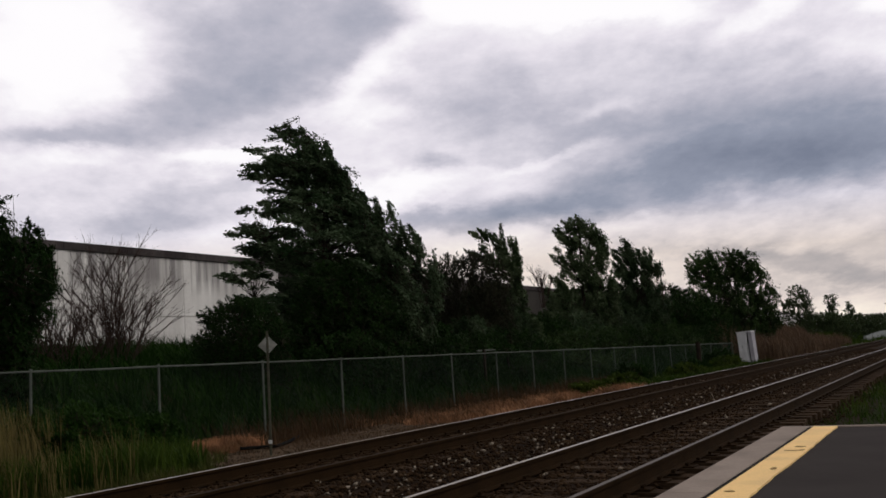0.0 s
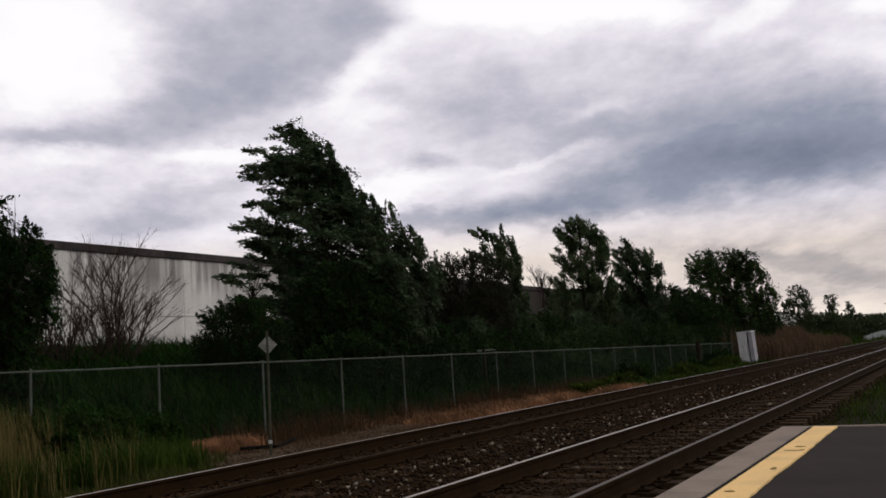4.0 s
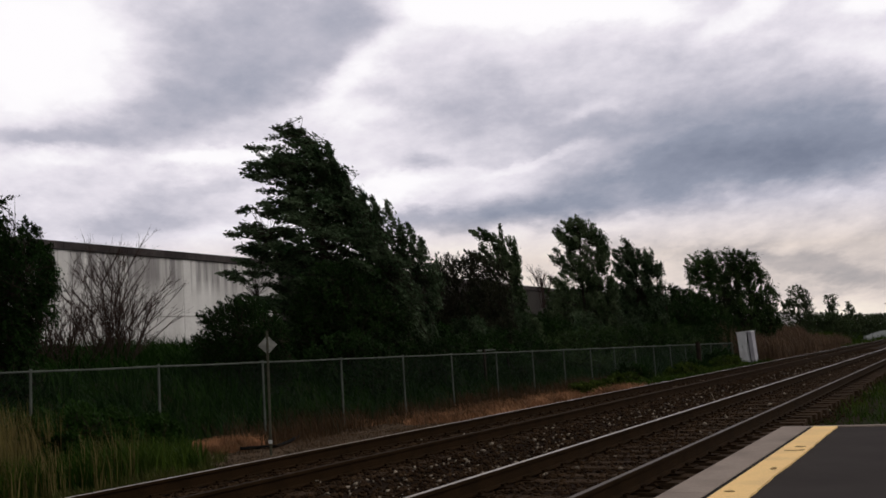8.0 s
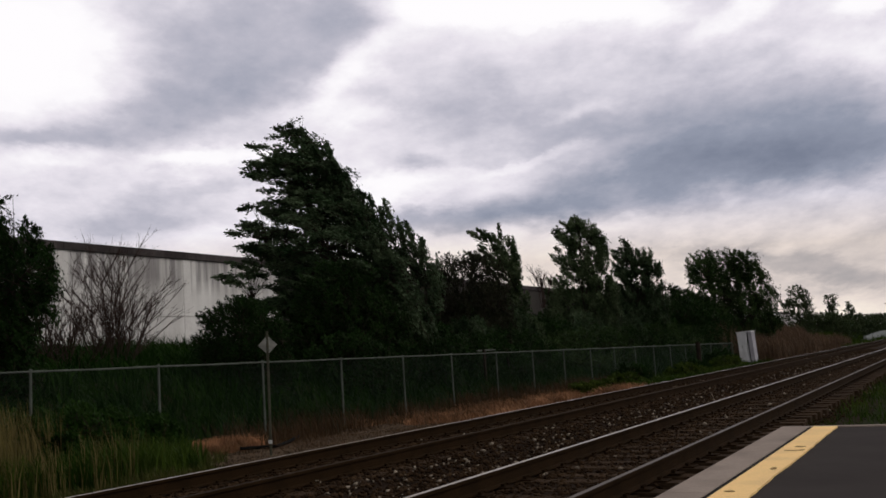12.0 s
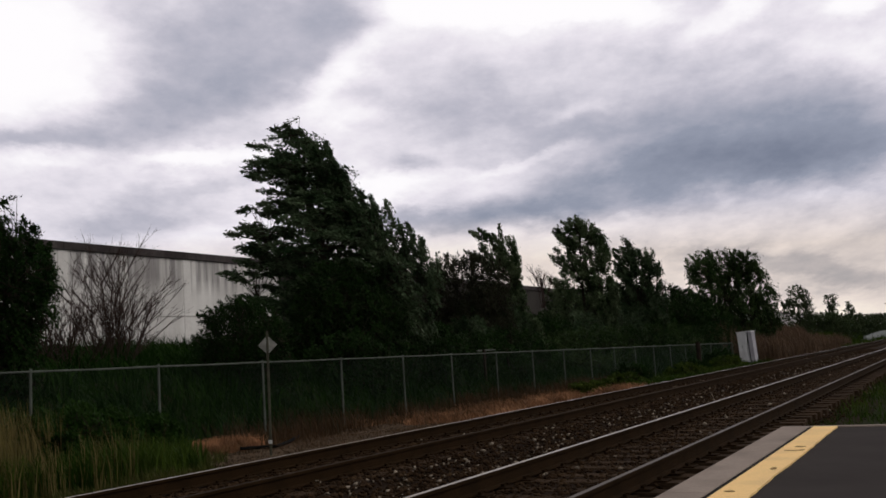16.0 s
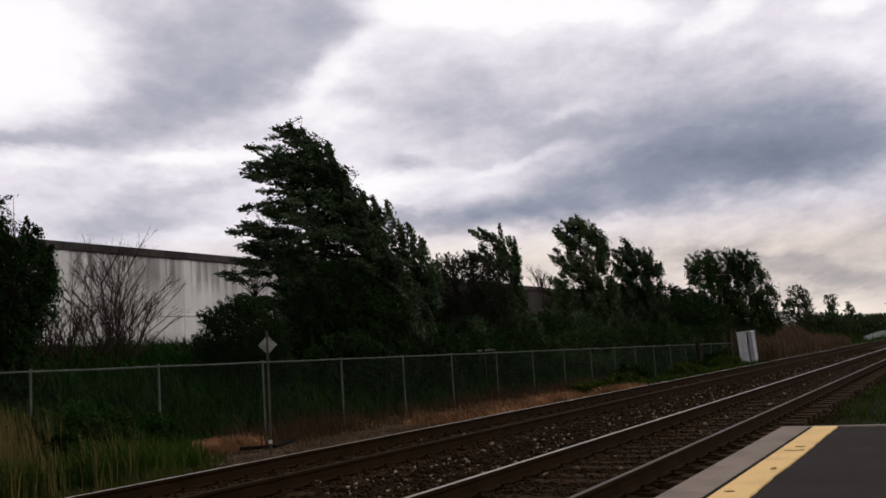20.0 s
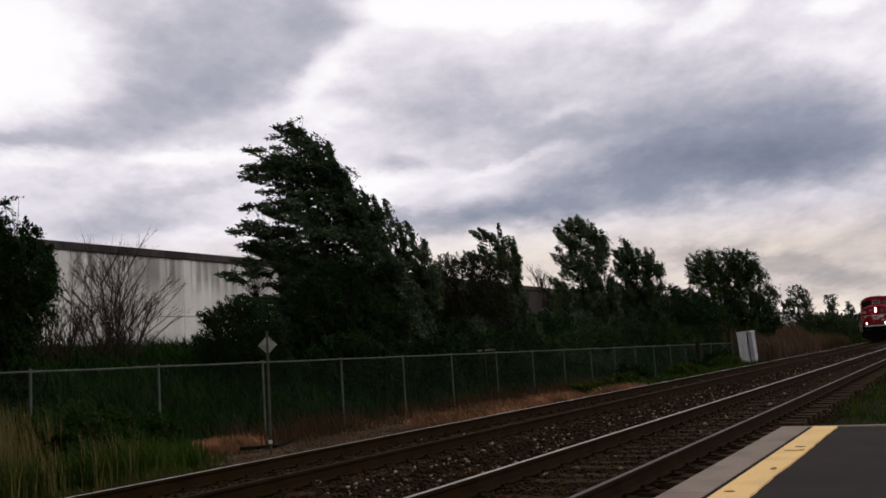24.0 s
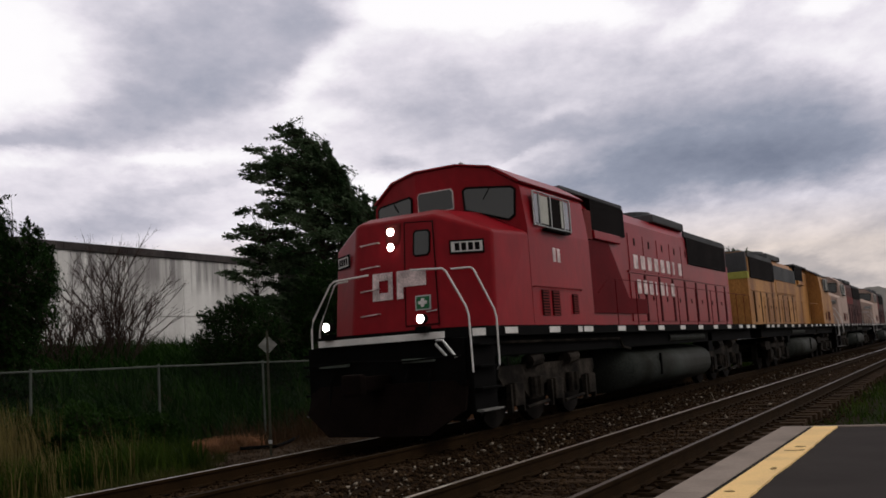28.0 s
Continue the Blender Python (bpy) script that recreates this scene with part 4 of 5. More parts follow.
def patch(x0, x1, y0, y1, clump=0.0, sink=0.03, edge=None):
    def spot(rng):
        while True:
            x, y = rng.uniform(x0, x1), rng.uniform(y0, y1)
            if edge is not None and y > edge - 0.95 * (x + 3.6) + 0.9 * noise.noise(Vector((x * 2.0, y * 2.0, 3.0))) - 0.8 * rng.uniform(0, 1) ** 3:
                continue
            g = noise.noise(Vector((x * 0.8, y * 0.8, 7.0)))
            if g > clump - rng.uniform(0, 0.5):
                return (x, y, ground_z(x, y) - sink, 0.75 + 0.5 * g)
    return spot


rg = np.random.default_rng(11)
blades("dry_stems", 1500, rg, patch(-6.3, -2.7, 5.5, 12.4, 0.15, edge=10.2), 0.5, 1.35, 0.013, STRAW, "dry stems among the tall grass", "grass", 0.25, 0.1)
blades("orange_tuft", 4600, rg, patch(-6.55, -5.35, 13.6, 15.0, -0.3), 0.08, 0.50, 0.020, DEAD, "tuft of withered orange grass beside the sign", "weeds", 0.9)
blades("tall_grass", 15000, rg, patch(-6.45, -3.0, 5.5, 13.6, 0.02, edge=11.2), 0.3, 1.05, 0.020, GRASS, "tall green grass in front of the fence", "grass", 0.75, 0.35)
blades("low_grass", 11000, rg, patch(-5.2, -2.3, 5.5, 13.5, -0.1, edge=11.9), 0.10, 0.36, 0.012, LOW_GRASS, "short yellowish grass beside the rails", "grass", 0.9)
blades("dry_reeds", 2400, rg, patch(-6.4, -3.1, 5.5, 10.0, -0.05, edge=8.0), 0.8, 1.95, 0.016, STRAW, "dry straw-coloured reeds beside the track", "reeds", 0.2, 0.15)
blades("dry_reed_stand", 900, rg, patch(-6.5, -4.7, 7.6, 9.9, -0.1, edge=8.4), 1.1, 2.1, 0.016, STRAW, "tall dry straw-coloured reeds against the fence", "reeds", 0.2, 0.15)
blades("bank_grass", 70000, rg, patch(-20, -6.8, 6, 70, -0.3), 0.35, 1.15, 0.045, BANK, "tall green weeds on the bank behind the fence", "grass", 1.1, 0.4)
blades("dry_stalks", 8000, rg, patch(-7.4, -5.2, 14.6, 42, 0.0), 0.25, 0.9, 0.014, STALK, "dry brown stalks at the fence foot", "weeds", 0.6)
blades("ground_litter", 3600, rg, patch(-6.4, -3.2, 13.4, 21, 0.1), 0.04, 0.22, 0.012, STALK, "sparse dry stalks on bare dirt", "weeds", 1.4)
blades("withered_weeds", 17000, rg, patch(-6.5, -2.9, 19.5, 35, 0.25), 0.05, 0.40, 0.020, DEAD, "withered orange-brown weeds along the fence foot", "weeds", 1.5)
blades("green_weeds", 6000, rg, patch(-6.4, -2.8, 34, 60, 0.05), 0.15, 0.5, 0.025, GRASS, "low green weeds along the fence foot", "weeds", 0.9)
blades("verge_grass", 16000, rg, patch(5.55, 9.5, 12.5, 60, 0.05), 0.10, 0.40, 0.016, GRASS, "short green grass beyond the platform end", "grass", 0.9)
blades("far_verge_grass", 9000, rg, patch(-12, -3.2, 112, 210, -0.2), 0.5, 1.2, 0.06, GRASS, "green grass on the distant verge", "grass")
blades("reed_bed", 26000, rg, patch(-16, -5.0, 74, 125), 1.2, 2.5, 0.05, REED, "bed of brown reeds beside the line", "reeds", 0.3, 0.2)


def bare_shrub(x, y, z, size, seed, stems):
    s = thing("bare_shrub", pose(x, y, z), "leafless grey-brown shrub with many thin stems", "shrub")
    rng = random.Random(seed)
    for k in range(stems):
        bm = bmesh.new()
        a = rng.uniform(0, 6.28)
        spread = 1.3 * rng.uniform(0.02, 1.0) ** 0.95
        h = 3.55 * (1 - 0.28 * (spread / 1.45) ** 2) * rng.uniform(0.7, 1.0) + (0.7 if spread < 0.45 else 0)
        spread, h = spread * size, h * size
        d = Vector((math.cos(a) * spread, math.sin(a) * spread, h))

        def grow(p, d, r, level):
            seg = [p]
            q = p
            for i in range(4):
                q = q + d * 0.25 + Vector((rng.uniform(-1, 1), rng.uniform(-1, 1), rng.uniform(-0.3, 0.5))) * d.length * 0.03
                seg.append(q)
            tube(bm, seg, r, 4, r * 0.35, False)
            if level < 3:
                for i in range(10 if level == 0 else 5 if level == 1 else 3):
                    t = rng.uniform(0.38, 0.97)
                    base = seg[int(t * 4)].lerp(seg[min(4, int(t * 4) + 1)], t * 4 - int(t * 4))
                    nd = (d.normalized() + Vector((rng.uniform(-1, 1), rng.uniform(-1, 1), rng.uniform(-0.1, 0.6))) * 0.8) * d.length * rng.uniform(0.18, 0.36)
                    grow(base, nd, r * 0.5, level + 1)

        grow(Vector((rng.uniform(-0.14, 0.14), rng.uniform(-0.14, 0.14), -0.2)), d, 0.03, 0)
        part("stem", bm, TWIG, s)
    return s


bare_shrub(-13.0, 17.6, 0.7, 1.0, 4, 16)
bare_shrub(-12.8, 15.7, 0.7, 0.75, 5, 9)
bare_shrub(-12.0, 68.5, 3.9, 0.75, 6, 3)
bare_shrub(-14.0, 50.0, 4.0, 0.5, 7, 6)
bare_shrub(-13.0, 148.0, 2.0, 1.2, 8, 4)


def ground_cable():
    t = thing("cable", pose(0, 0, 0), "black cable lying on the ground by the sign", "cable")
    pts = [(-5.33, 14.18, -0.34), (-5.12, 14.45, -0.35), (-4.82, 14.72, -0.36), (-5.05, 15.36, -0.34), (-5.64, 16.43, -0.33)]
    part("conduit", tubed(pts, 0.035, 8), BLACKENED, t)


def low_barrier():
    t = thing("plank_barrier", pose(-8.2, 30.4, ground_z(-8.2, 31)), "weathered plank on two short posts", "barrier")
    part("plank", boxed(-0.03, 0.03, -0.2, 2.6, 1.44, 1.50, 0.01), FENCE_STEEL, t)
    for y in (0.2, 2.2):
        part("post", boxed(0.045, 0.12, y - 0.05, y + 0.05, -0.2, 1.5, 0.005), BARK, t)


def far_wall():
    t = thing("concrete_barrier", pose(-6.0, 0, 0), "low pale barrier standing in for an unidentified shape", "barrier")
    # stand-in for an unidentified pale shape; its rising top fits the camera's view
    y = 152.0
    while y < 212:
        part("segment", boxed(-0.2, 0.2, y, y + 5.9, -0.9, min(0.85, 0.30 + 0.02 * (y - 152)), 0.04), mat("pale_barrier_concrete", (0.22, 0.235, 0.24), 0.85, 0.15), t)
        y += 6.0


def utility_pole():
    t = thing("utility_pole", pose(-14.3, 330, -0.4), "distant grey utility pole above the hedge", "utility pole")
    grey = mat("weathered_pole_wood", (0.16, 0.14, 0.13), 0.9)
    part("shaft", tubed([(0, 0, -0.5), (0, 0, 10.4)], 0.15, 8, 0.11), grey, t)
    part("crossarm", boxed(-0.9, 0.9, -0.06, 0.06, 9.6, 9.75), grey, t)


ground_cable()
low_barrier()
far_wall()
utility_pole()

# ---- train ----
TRAIN_SPEED, TRAIN_FRONT = 22.05, 11.3
RED = mat("red_locomotive_paint", (0.205, 0.003, 0.008), 0.38, 0.10, 0.7, 7.0, 0.02, spec=0.12, stretch=(1, 1, 0.5), second=(0.262, 0.005, 0.012), patch=0.52)
DARK_RED = mat("dark_red_panel", (0.100, 0.004, 0.007), 0.6, 0.12, 0.9, 20.0, 0.03)
SOOTY_BROWN = mat("sooty_brown_paint", (0.095, 0.036, 0.034), 0.6, 0.25, 0.6, 20.0, 0.04, second=(0.05, 0.022, 0.022))
BROWN_RED = mat("sooty_red_paint", (0.15, 0.025, 0.025), 0.6, 0.15, 0.6, 25.0, 0.04)
ORANGE = mat("faded_yellow_orange_paint", (0.43, 0.20, 0.055), 0.55, 0.25, 0.8, 25.0, 0.04, spec=0.2, second=(0.20, 0.075, 0.022), stretch=(1, 1, 0.4))
LIME = mat("pale_green_yellow_band", (0.38, 0.37, 0.09), 0.6, 0.1, 1.0, 20.0, 0.02)
SOOT = mat("sooty_grey_paint", (0.075, 0.075, 0.08), 0.7, 0.2, 0.8, 25.0, 0.05)
PALE = mat("pale_cab_paint", (0.42, 0.31, 0.27), 0.6, 0.12, 0.7, 25.0, 0.03)
BLACK = mat("black_underframe", (0.0032, 0.0030, 0.0030), 0.75, 0.3, 2.0, 30.0, 0.1)
TRUCK = mat("dusty_truck_iron", (0.009, 0.0075, 0.0065), 0.8, 0.4, 2.2, 22.0, 0.3, second=(0.042, 0.034, 0.028), patch=0.56)
PLOW = mat("rusty_plow_steel", (0.006, 0.0036, 0.003), 0.85, 0.3, 2.0, 30.0, 0.2)
TANK = mat("dusty_fuel_tank", (0.040, 0.044, 0.040), 0.6, 0.3, 0.8, 25.0, 0.1, second=(0.022, 0.021, 0.018))
SCREEN = mat("dark_screen", (0.008, 0.006, 0.006), 0.8, 0.3, 1.0, 60.0, 0.5)
WHITE = mat("white_marking", (0.66, 0.63, 0.62), 0.6, 0.1, 3.0, 40.0, 0.02)
WORN_WHITE = mat("worn_white_lettering", (0.60, 0.48, 0.48), 0.6, 0.3, 4.0, 40.0, 0.02)
CHROME = mat("dull_aluminium", (0.42, 0.42, 0.42), 0.4, 0.1, 3.0, 40.0, 0.02, metal=0.6)
GLASS = glass_mat("tinted_cab_glass", (0.012, 0.013, 0.014))
CURTAIN = mat("pale_sun_blind", (0.42, 0.41, 0.38), 0.8, 0.1)
GREEN = mat("green_sticker", (0.03, 0.13, 0.06), 0.5, 0.1)
LAMP_GLOW = glow_mat("headlight_glow", (1.0, 0.90, 0.78), 45.0)
WHEELS = []


def poly_plate(name, corners, thick, way, material, parent, label=""):
    """A flat plate from its corners, drawn out along way."""
    bm = bmesh.new()
    w = Vector(way).normalized() * thick
    a = [bm.verts.new(Vector(c)) for c in corners]
    b = [bm.verts.new(Vector(c) + w) for c in corners]
    k = len(a)
    bm.faces.new(a[::-1])
    bm.faces.new(b)
    for i in range(k):
        bm.faces.new((a[i], a[(i + 1) % k], b[(i + 1) % k], b[i]))
    bmesh.ops.recalc_face_normals(bm, faces=bm.faces)
    return part(name, bm, material, parent, label)


def ring_frame(name, corners, width, r, material, parent, label=""):
    pts = [Vector(c) for c in corners]
    bm = bmesh.new()
    for a, b in zip(pts, pts[1:] + pts[:1]):
        d = (b - a).normalized() * r
        tube(bm, [a - d * 0.5, b + d * 0.5], r, 6)
    return part(name, bm, material, parent, label)


def nose_mesh():
    lo = [(-1.55, 2.64), (-1.53, 1.22), (-0.82, 0.72), (0.82, 0.72), (1.53, 1.22), (1.55, 2.64)]
    hi = [(-1.55, 2.64, 3.22), (-1.50, 1.36, 3.16), (-0.72, 0.86, 3.46), (0.72, 0.86, 3.46), (1.50, 1.36, 3.16), (1.55, 2.64, 3.22)]
    bm = bmesh.new()
    L = [bm.verts.new((x, y, 1.66)) for x, y in lo]
    U = [bm.verts.new(p) for p in hi]
    G, H = bm.verts.new((-0.74, 2.64, 3.68)), bm.verts.new((0.74, 2.64, 3.68))
    M, N = bm.verts.new((-0.66, 1.15, 3.58)), bm.verts.new((0.66, 1.15, 3.58))
    for i in range(5):
        bm.faces.new((L[i], L[i + 1], U[i + 1], U[i]))
    bm.faces.new((U[2], U[3], N, M))
    bm.faces.new((M, N, H, G))
    bm.faces.new((U[0], U[1], M, G))
    bm.faces.new((U[1], U[2], M))
    bm.faces.new((U[4], U[5], H, N))
    bm.faces.new((U[3], U[4], N))
    bm.faces.new(L[::-1])
    bm.faces.new((L[5], L[0], U[0], G, H, U[5]))
    bmesh.ops.recalc_face_normals(bm, faces=bm.faces)
    sharp = [e for e in bm.edges if e.calc_length() > 0.3 and len(e.link_faces) == 2 and e.calc_face_angle(0) > 0.2 and min(v.co.z for v in e.verts) > 1.67 or (e.verts[0] in L) != (e.verts[1] in L)]
    bmesh.ops.bevel(bm, geom=sharp, offset=0.05, segments=3, affect="EDGES", profile=0.5)
    return bm


def front_y(z):
    """The nose's front face."""
    return 0.72 + 0.078 * (z - 1.66)


def cab_front(x):
    """The cab's front face, swept back on both sides."""
    return 2.304 + 0.27 * max(0.0, abs(x) - 0.42)


def lamp(t, x, y, z, r):
    h = part("lamp_housing", tubed([(x, y + 0.08, z), (x, y - 0.02, z)], r * 1.15, 14), SCREEN, t, "round dark lamp housing")
    part("lens", tubed([(x, y - 0.018, z), (x, y - 0.028, z), (x, y - 0.036, z)], r, 14, r * 0.75), LAMP_GLOW, h, "bright glowing lens")


def louvres(t, x, y0, y1, z0, z1, n, s):
    v = part("vent", boxed(min(x, x + s * 0.012), max(x, x + s * 0.012), y0, y1, z0, z1), SCREEN, t, "dark louvred vent")
    for k in range(n):
        z = z0 + (z1 - z0) * (k + 0.5) / n
        bm = boxed(min(x + s * 0.012, x + s * 0.028), max(x + s * 0.012, x + s * 0.028), y0 + 0.01, y1 - 0.01, z - 0.014, z + 0.010)
        part("slat", bm, BROWN_RED, v)


def truck(t, yc, spin):
    b = part("truck_frame", boxed(-0.9, 0.9, yc - 1.9, yc + 1.9, 0.72, 0.95, 0.03), TRUCK, t, "black iron bogie under the frame")
    for s in (-1, 1):
        x0, x1 = sorted((s * 1.02, s * 1.20))
        bm = bmesh.new()
        prism(bm, [(yc - 2.15, 0.86), (yc - 2.0, 0.70), (yc - 1.25, 0.64), (yc - 1.0, 0.42), (yc - 0.55, 0.42), (yc - 0.35, 0.66), (yc + 0.35, 0.66), (yc + 0.55, 0.42), (yc + 1.0, 0.42),
                   (yc + 1.25, 0.64), (yc + 2.0, 0.70), (yc + 2.15, 0.86), (yc + 2.1, 1.02), (yc - 2.1, 1.02)], x0, x1, "x")
        part("side_frame", bm, TRUCK, b, "grey dusty cast side frame")
        for k in (-1, 0, 1):
            ya = yc + k * 1.66
            x2, x3 = sorted((s * 1.205, s * 1.33))
            part("axle_box", boxed(x2, x3, ya - 0.17, ya + 0.17, 0.36, 0.74, 0.03), TRUCK, b)
            part("pedestal", boxed(x2, x3 - 0.03 if s > 0 else x3, ya - 0.26, ya - 0.19, 0.26, 0.72, 0.01), TRUCK, b)
            part("pedestal", boxed(x2, x3 - 0.03 if s > 0 else x3, ya + 0.19, ya + 0.26, 0.26, 0.72, 0.01), TRUCK, b)
        for k in (-0.83, 0.83):
            part("brake_cylinder", tubed([(s * 1.24, yc + k - 0.25, 1.06), (s * 1.24, yc + k + 0.22, 1.10)], 0.12, 10), TRUCK, b)
            part("brake_rod", tubed([(s * 1.27, yc + k - 0.45, 0.30), (s * 1.27, yc + k + 0.45, 0.36)], 0.035, 6), TRUCK, b)
            for q in (-0.12, 0.12):
                part("spring", tubed([(s * 1.26, yc + k + q, 0.46), (s * 1.26, yc + k + q, 0.80)], 0.075, 8), TRUCK, b)
        part("sand_pipe", tubed([(s * 1.2, yc - 2.2, 1.3), (s * 1.22, yc - 2.25, 0.8), (s * 0.8, yc - 2.1, 0.12)], 0.025, 6), BLACK, b)
    for k in (-1, 0, 1):
        w = part("wheelset", tubed([(-0.98, 0, 0), (0.98, 0, 0)], 0.09, 10), BLACK, t, "steel wheelset")
        w.location = (0, yc + k * 1.66, 0.53)
        for s in (-1, 1):
            part("wheel", tubed([(s * 0.68, 0, 0), (s * 0.70, 0, 0), (s * 0.83, 0, 0)], 0.535, 28, 0.52), mat("wheel_steel", (0.012, 0.010, 0.009), 0.7, 0.2), w)
        if spin:
            WHEELS.append((w, yc + k * 1.66))


def locomotive(name_label, c, marked=False, spin=False):
    t = thing("diesel_locomotive", pose(0, 0, 0), name_label, "locomotive", "train")
    body, cabc, topc = c["body"], c["cab"], c["top"]
    # frame, deck and pilot
    part("frame", boxed(-1.35, 1.35, 0.35, 20.75, 1.18, 1.50, 0.02), BLACK, t)
    bm = bmesh.new()
    prism(bm, [(-1.16, 0.27), (1.16, 0.27), (1.55, 0.80), (1.55, 20.9), (-1.55, 20.9), (-1.55, 0.80)], 1.50, 1.655, "z")
    part("deck", bm, BLACK, t)
    part("front_stripe", boxed(-1.15, 1.15, 0.245, 0.268, 1.50, 1.60, 0.006), WHITE, t, "pale stripe along the deck front")
    for s in (-1, 1):
        a = Vector((s * 1.20, 0.30, 0))
        d = Vector((s * 0.39, 0.53, 0)).normalized()
        n_out = Vector((s * 0.53, -0.39, 0)).normalized()
        q = [a + d * e + Vector((0, 0, h)) for e, h in ((0.38, 1.51), (0.60, 1.51), (0.60, 1.62), (0.38, 1.62))]
        poly_plate("sill_marker", q, 0.012, n_out, WHITE, t, "white reflective mark")
        ys = [1.68, 3.42, 4.62, 5.05, 6.97, 8.3, 9.78, 11.65, 13.42, 15.1, 16.8, 18.4, 19.5, 20.4]
        for k, y in enumerate(ys):
            x0, x1 = sorted((s * 1.552, s * 1.562))
            part("sill_marker", boxed(x0, x1, y - (0.1 if k == 2 else 0.23), y + (0.1 if k == 2 else 0.23), 1.53, 1.63), WHITE, t, "white reflective mark")
        # handrails along the walkway
        for y in ys[4:]:
            part("stanchion", tubed([(s * 1.50, y, 1.655), (s * 1.50, y, 2.62)], 0.010, 6), c["rail"], t)
        part("handrail", tubed([(s * 1.50, 5.9, 2.3), (s * 1.50, 6.6, 2.62), (s * 1.50, 20.2, 2.62)], 0.010, 6), c["rail"], t)
        # steps with their grab irons
        part("step_well", boxed(min(s * 0.95, s * 1.5), max(s * 0.95, s * 1.5), 0.42, 1.15, 0.38, 1.49, 0.01), BLACK, t)
        for k, z in enumerate((0.42, 0.74, 1.06, 1.38)):
            x0, x1 = sorted((s * 1.3, s * 1.62))
            part("step", boxed(x0, x1, 0.45, 1.1, z - 0.015, z + 0.015, 0.005), mat("step_edge", (0.14, 0.135, 0.13), 0.7) if k == 0 else BLACK, t, "step tread, only the lowest one pale")
        part("handrail", tubed([(s * 1.46 + 0.04, 0.42, 0.98), (s * 1.45 + 0.04, 0.42, 1.80), (s * 1.41 + 0.04, 0.42, 1.95), (s * 1.08 + 0.04, 0.48, 2.50), (s * 1.01 + 0.04, 0.50, 2.55), (s * 0.40, 0.64, 2.60)], 0.0155, 8), WHITE, t, "white front handrail")
        part("handrail", tubed([(s * 1.58, 1.05, 1.00), (s * 1.66, 0.97, 1.06), (s * 1.67, 0.96, 1.76), (s * 1.64, 0.96, 1.90), (s * 1.33, 0.98, 2.53), (s * 1.27, 0.99, 2.57), (s * 0.98, 0.88, 2.57)], 0.0155, 8), WHITE, t, "white corner handrail")
    bm = bmesh.new()
    prism(bm, [(-1.42, 0.30), (-0.9, 0.12), (0, 0.02), (0.9, 0.12), (1.42, 0.30), (1.42, 0.36), (0.9, 0.20), (0, 0.10), (-0.9, 0.20), (-1.42, 0.36)], 0.12, 0.88, "z")
    for v in bm.verts:
        v.co.y += (0.88 - v.co.z) * -0.22 + 0.10
        if abs(v.co.x) > 1.4 and v.co.z < 0.5:
            v.co.z = 0.45
    part("plow", bm, PLOW, t, "dark rusty snow plow")
    part("pilot_plate", boxed(-1.4, 1.4, 0.34, 0.40, 0.80, 1.49, 0.01), BLACK, t)
    part("coupler", boxed(-0.14, 0.14, -0.40, 0.36, 0.80, 1.02, 0.04), PLOW, t)
    part("coupler_knuckle", boxed(-0.20, 0.16, -0.52, -0.36, 0.74, 1.06, 0.05), PLOW, t)
    for x, l in ((-0.95, 0.35), (-0.55, 0.45), (0.45, 0.42), (0.85, 0.38)):
        part("air_hose", tubed([(x, 0.33, 1.05), (x + 0.02, 0.22, 0.95), (x + 0.03, 0.18, 0.95 - l)], 0.025, 6), BLACK, t)
    part("uncoupling_lever", tubed([(-1.42, 0.20, 1.20), (-0.5, 0.20, 1.24), (0.5, 0.20, 1.20), (1.42, 0.20, 1.24)], 0.016, 6), BLACK, t)
    ring = [(1.18, 0.22, 1.24), (1.02, 0.20, 1.42), (1.04, 0.20, 1.47), (1.14, 0.20, 1.47), (1.34, 0.22, 1.21)]
    part("hose_loop", tubed(ring, 0.022, 8), CHROME, t, "pale looped hose")
    part("cable_tray", boxed(0.40, 0.95, 0.22, 0.30, 1.17, 1.23, 0.01), GALV, t, "pale cable tray")
    part("cable_tray", boxed(-1.15, -0.60, 0.22, 0.30, 1.17, 1.23, 0.01), GALV, t, "pale cable tray")
    # nose and cab
    nose = part("nose", nose_mesh(), cabc, t)
    bm = bmesh.new()
    prism(bm, [(-1.55, 1.66), (-0.42, 1.66), (0.42, 1.66), (1.55, 1.66), (1.55, 3.3), (1.47, 4.02), (1.41, 4.10), (0.98, 4.40), (0.42, 4.49), (-0.42, 4.49), (-0.98, 4.40), (-1.41, 4.10), (-1.47, 4.02), (-1.55, 3.3)], 2.304, 5.45)
    # the outer parts of the cab's front are swept back
    face = next(f for f in bm.faces if abs(f.normal.y) > 0.9 and f.calc_center_median().y < 3)
    ring = sorted(face.verts, key=lambda v: math.atan2(v.co.z - 3.0, v.co.x))
    bmesh.ops.delete(bm, geom=[face], context="FACES_ONLY")
    for group in ([v for v in ring if v.co.x < -0.4], [v for v in ring if abs(v.co.x) < 0.45], [v for v in ring if v.co.x > 0.4]):
        mid = sum((v.co for v in group), Vector()) / len(group)
        bm.faces.new(sorted(group, key=lambda v: math.atan2(v.co.z - mid.z, v.co.x - mid.x)))
    for v in bm.verts:
        if v.co.y < 2.4:
            v.co.y = cab_front(v.co.x)
    bmesh.ops.recalc_face_normals(bm, faces=bm.faces)
    cab = part("cab", bm, cabc, t)
    bm = bmesh.new()
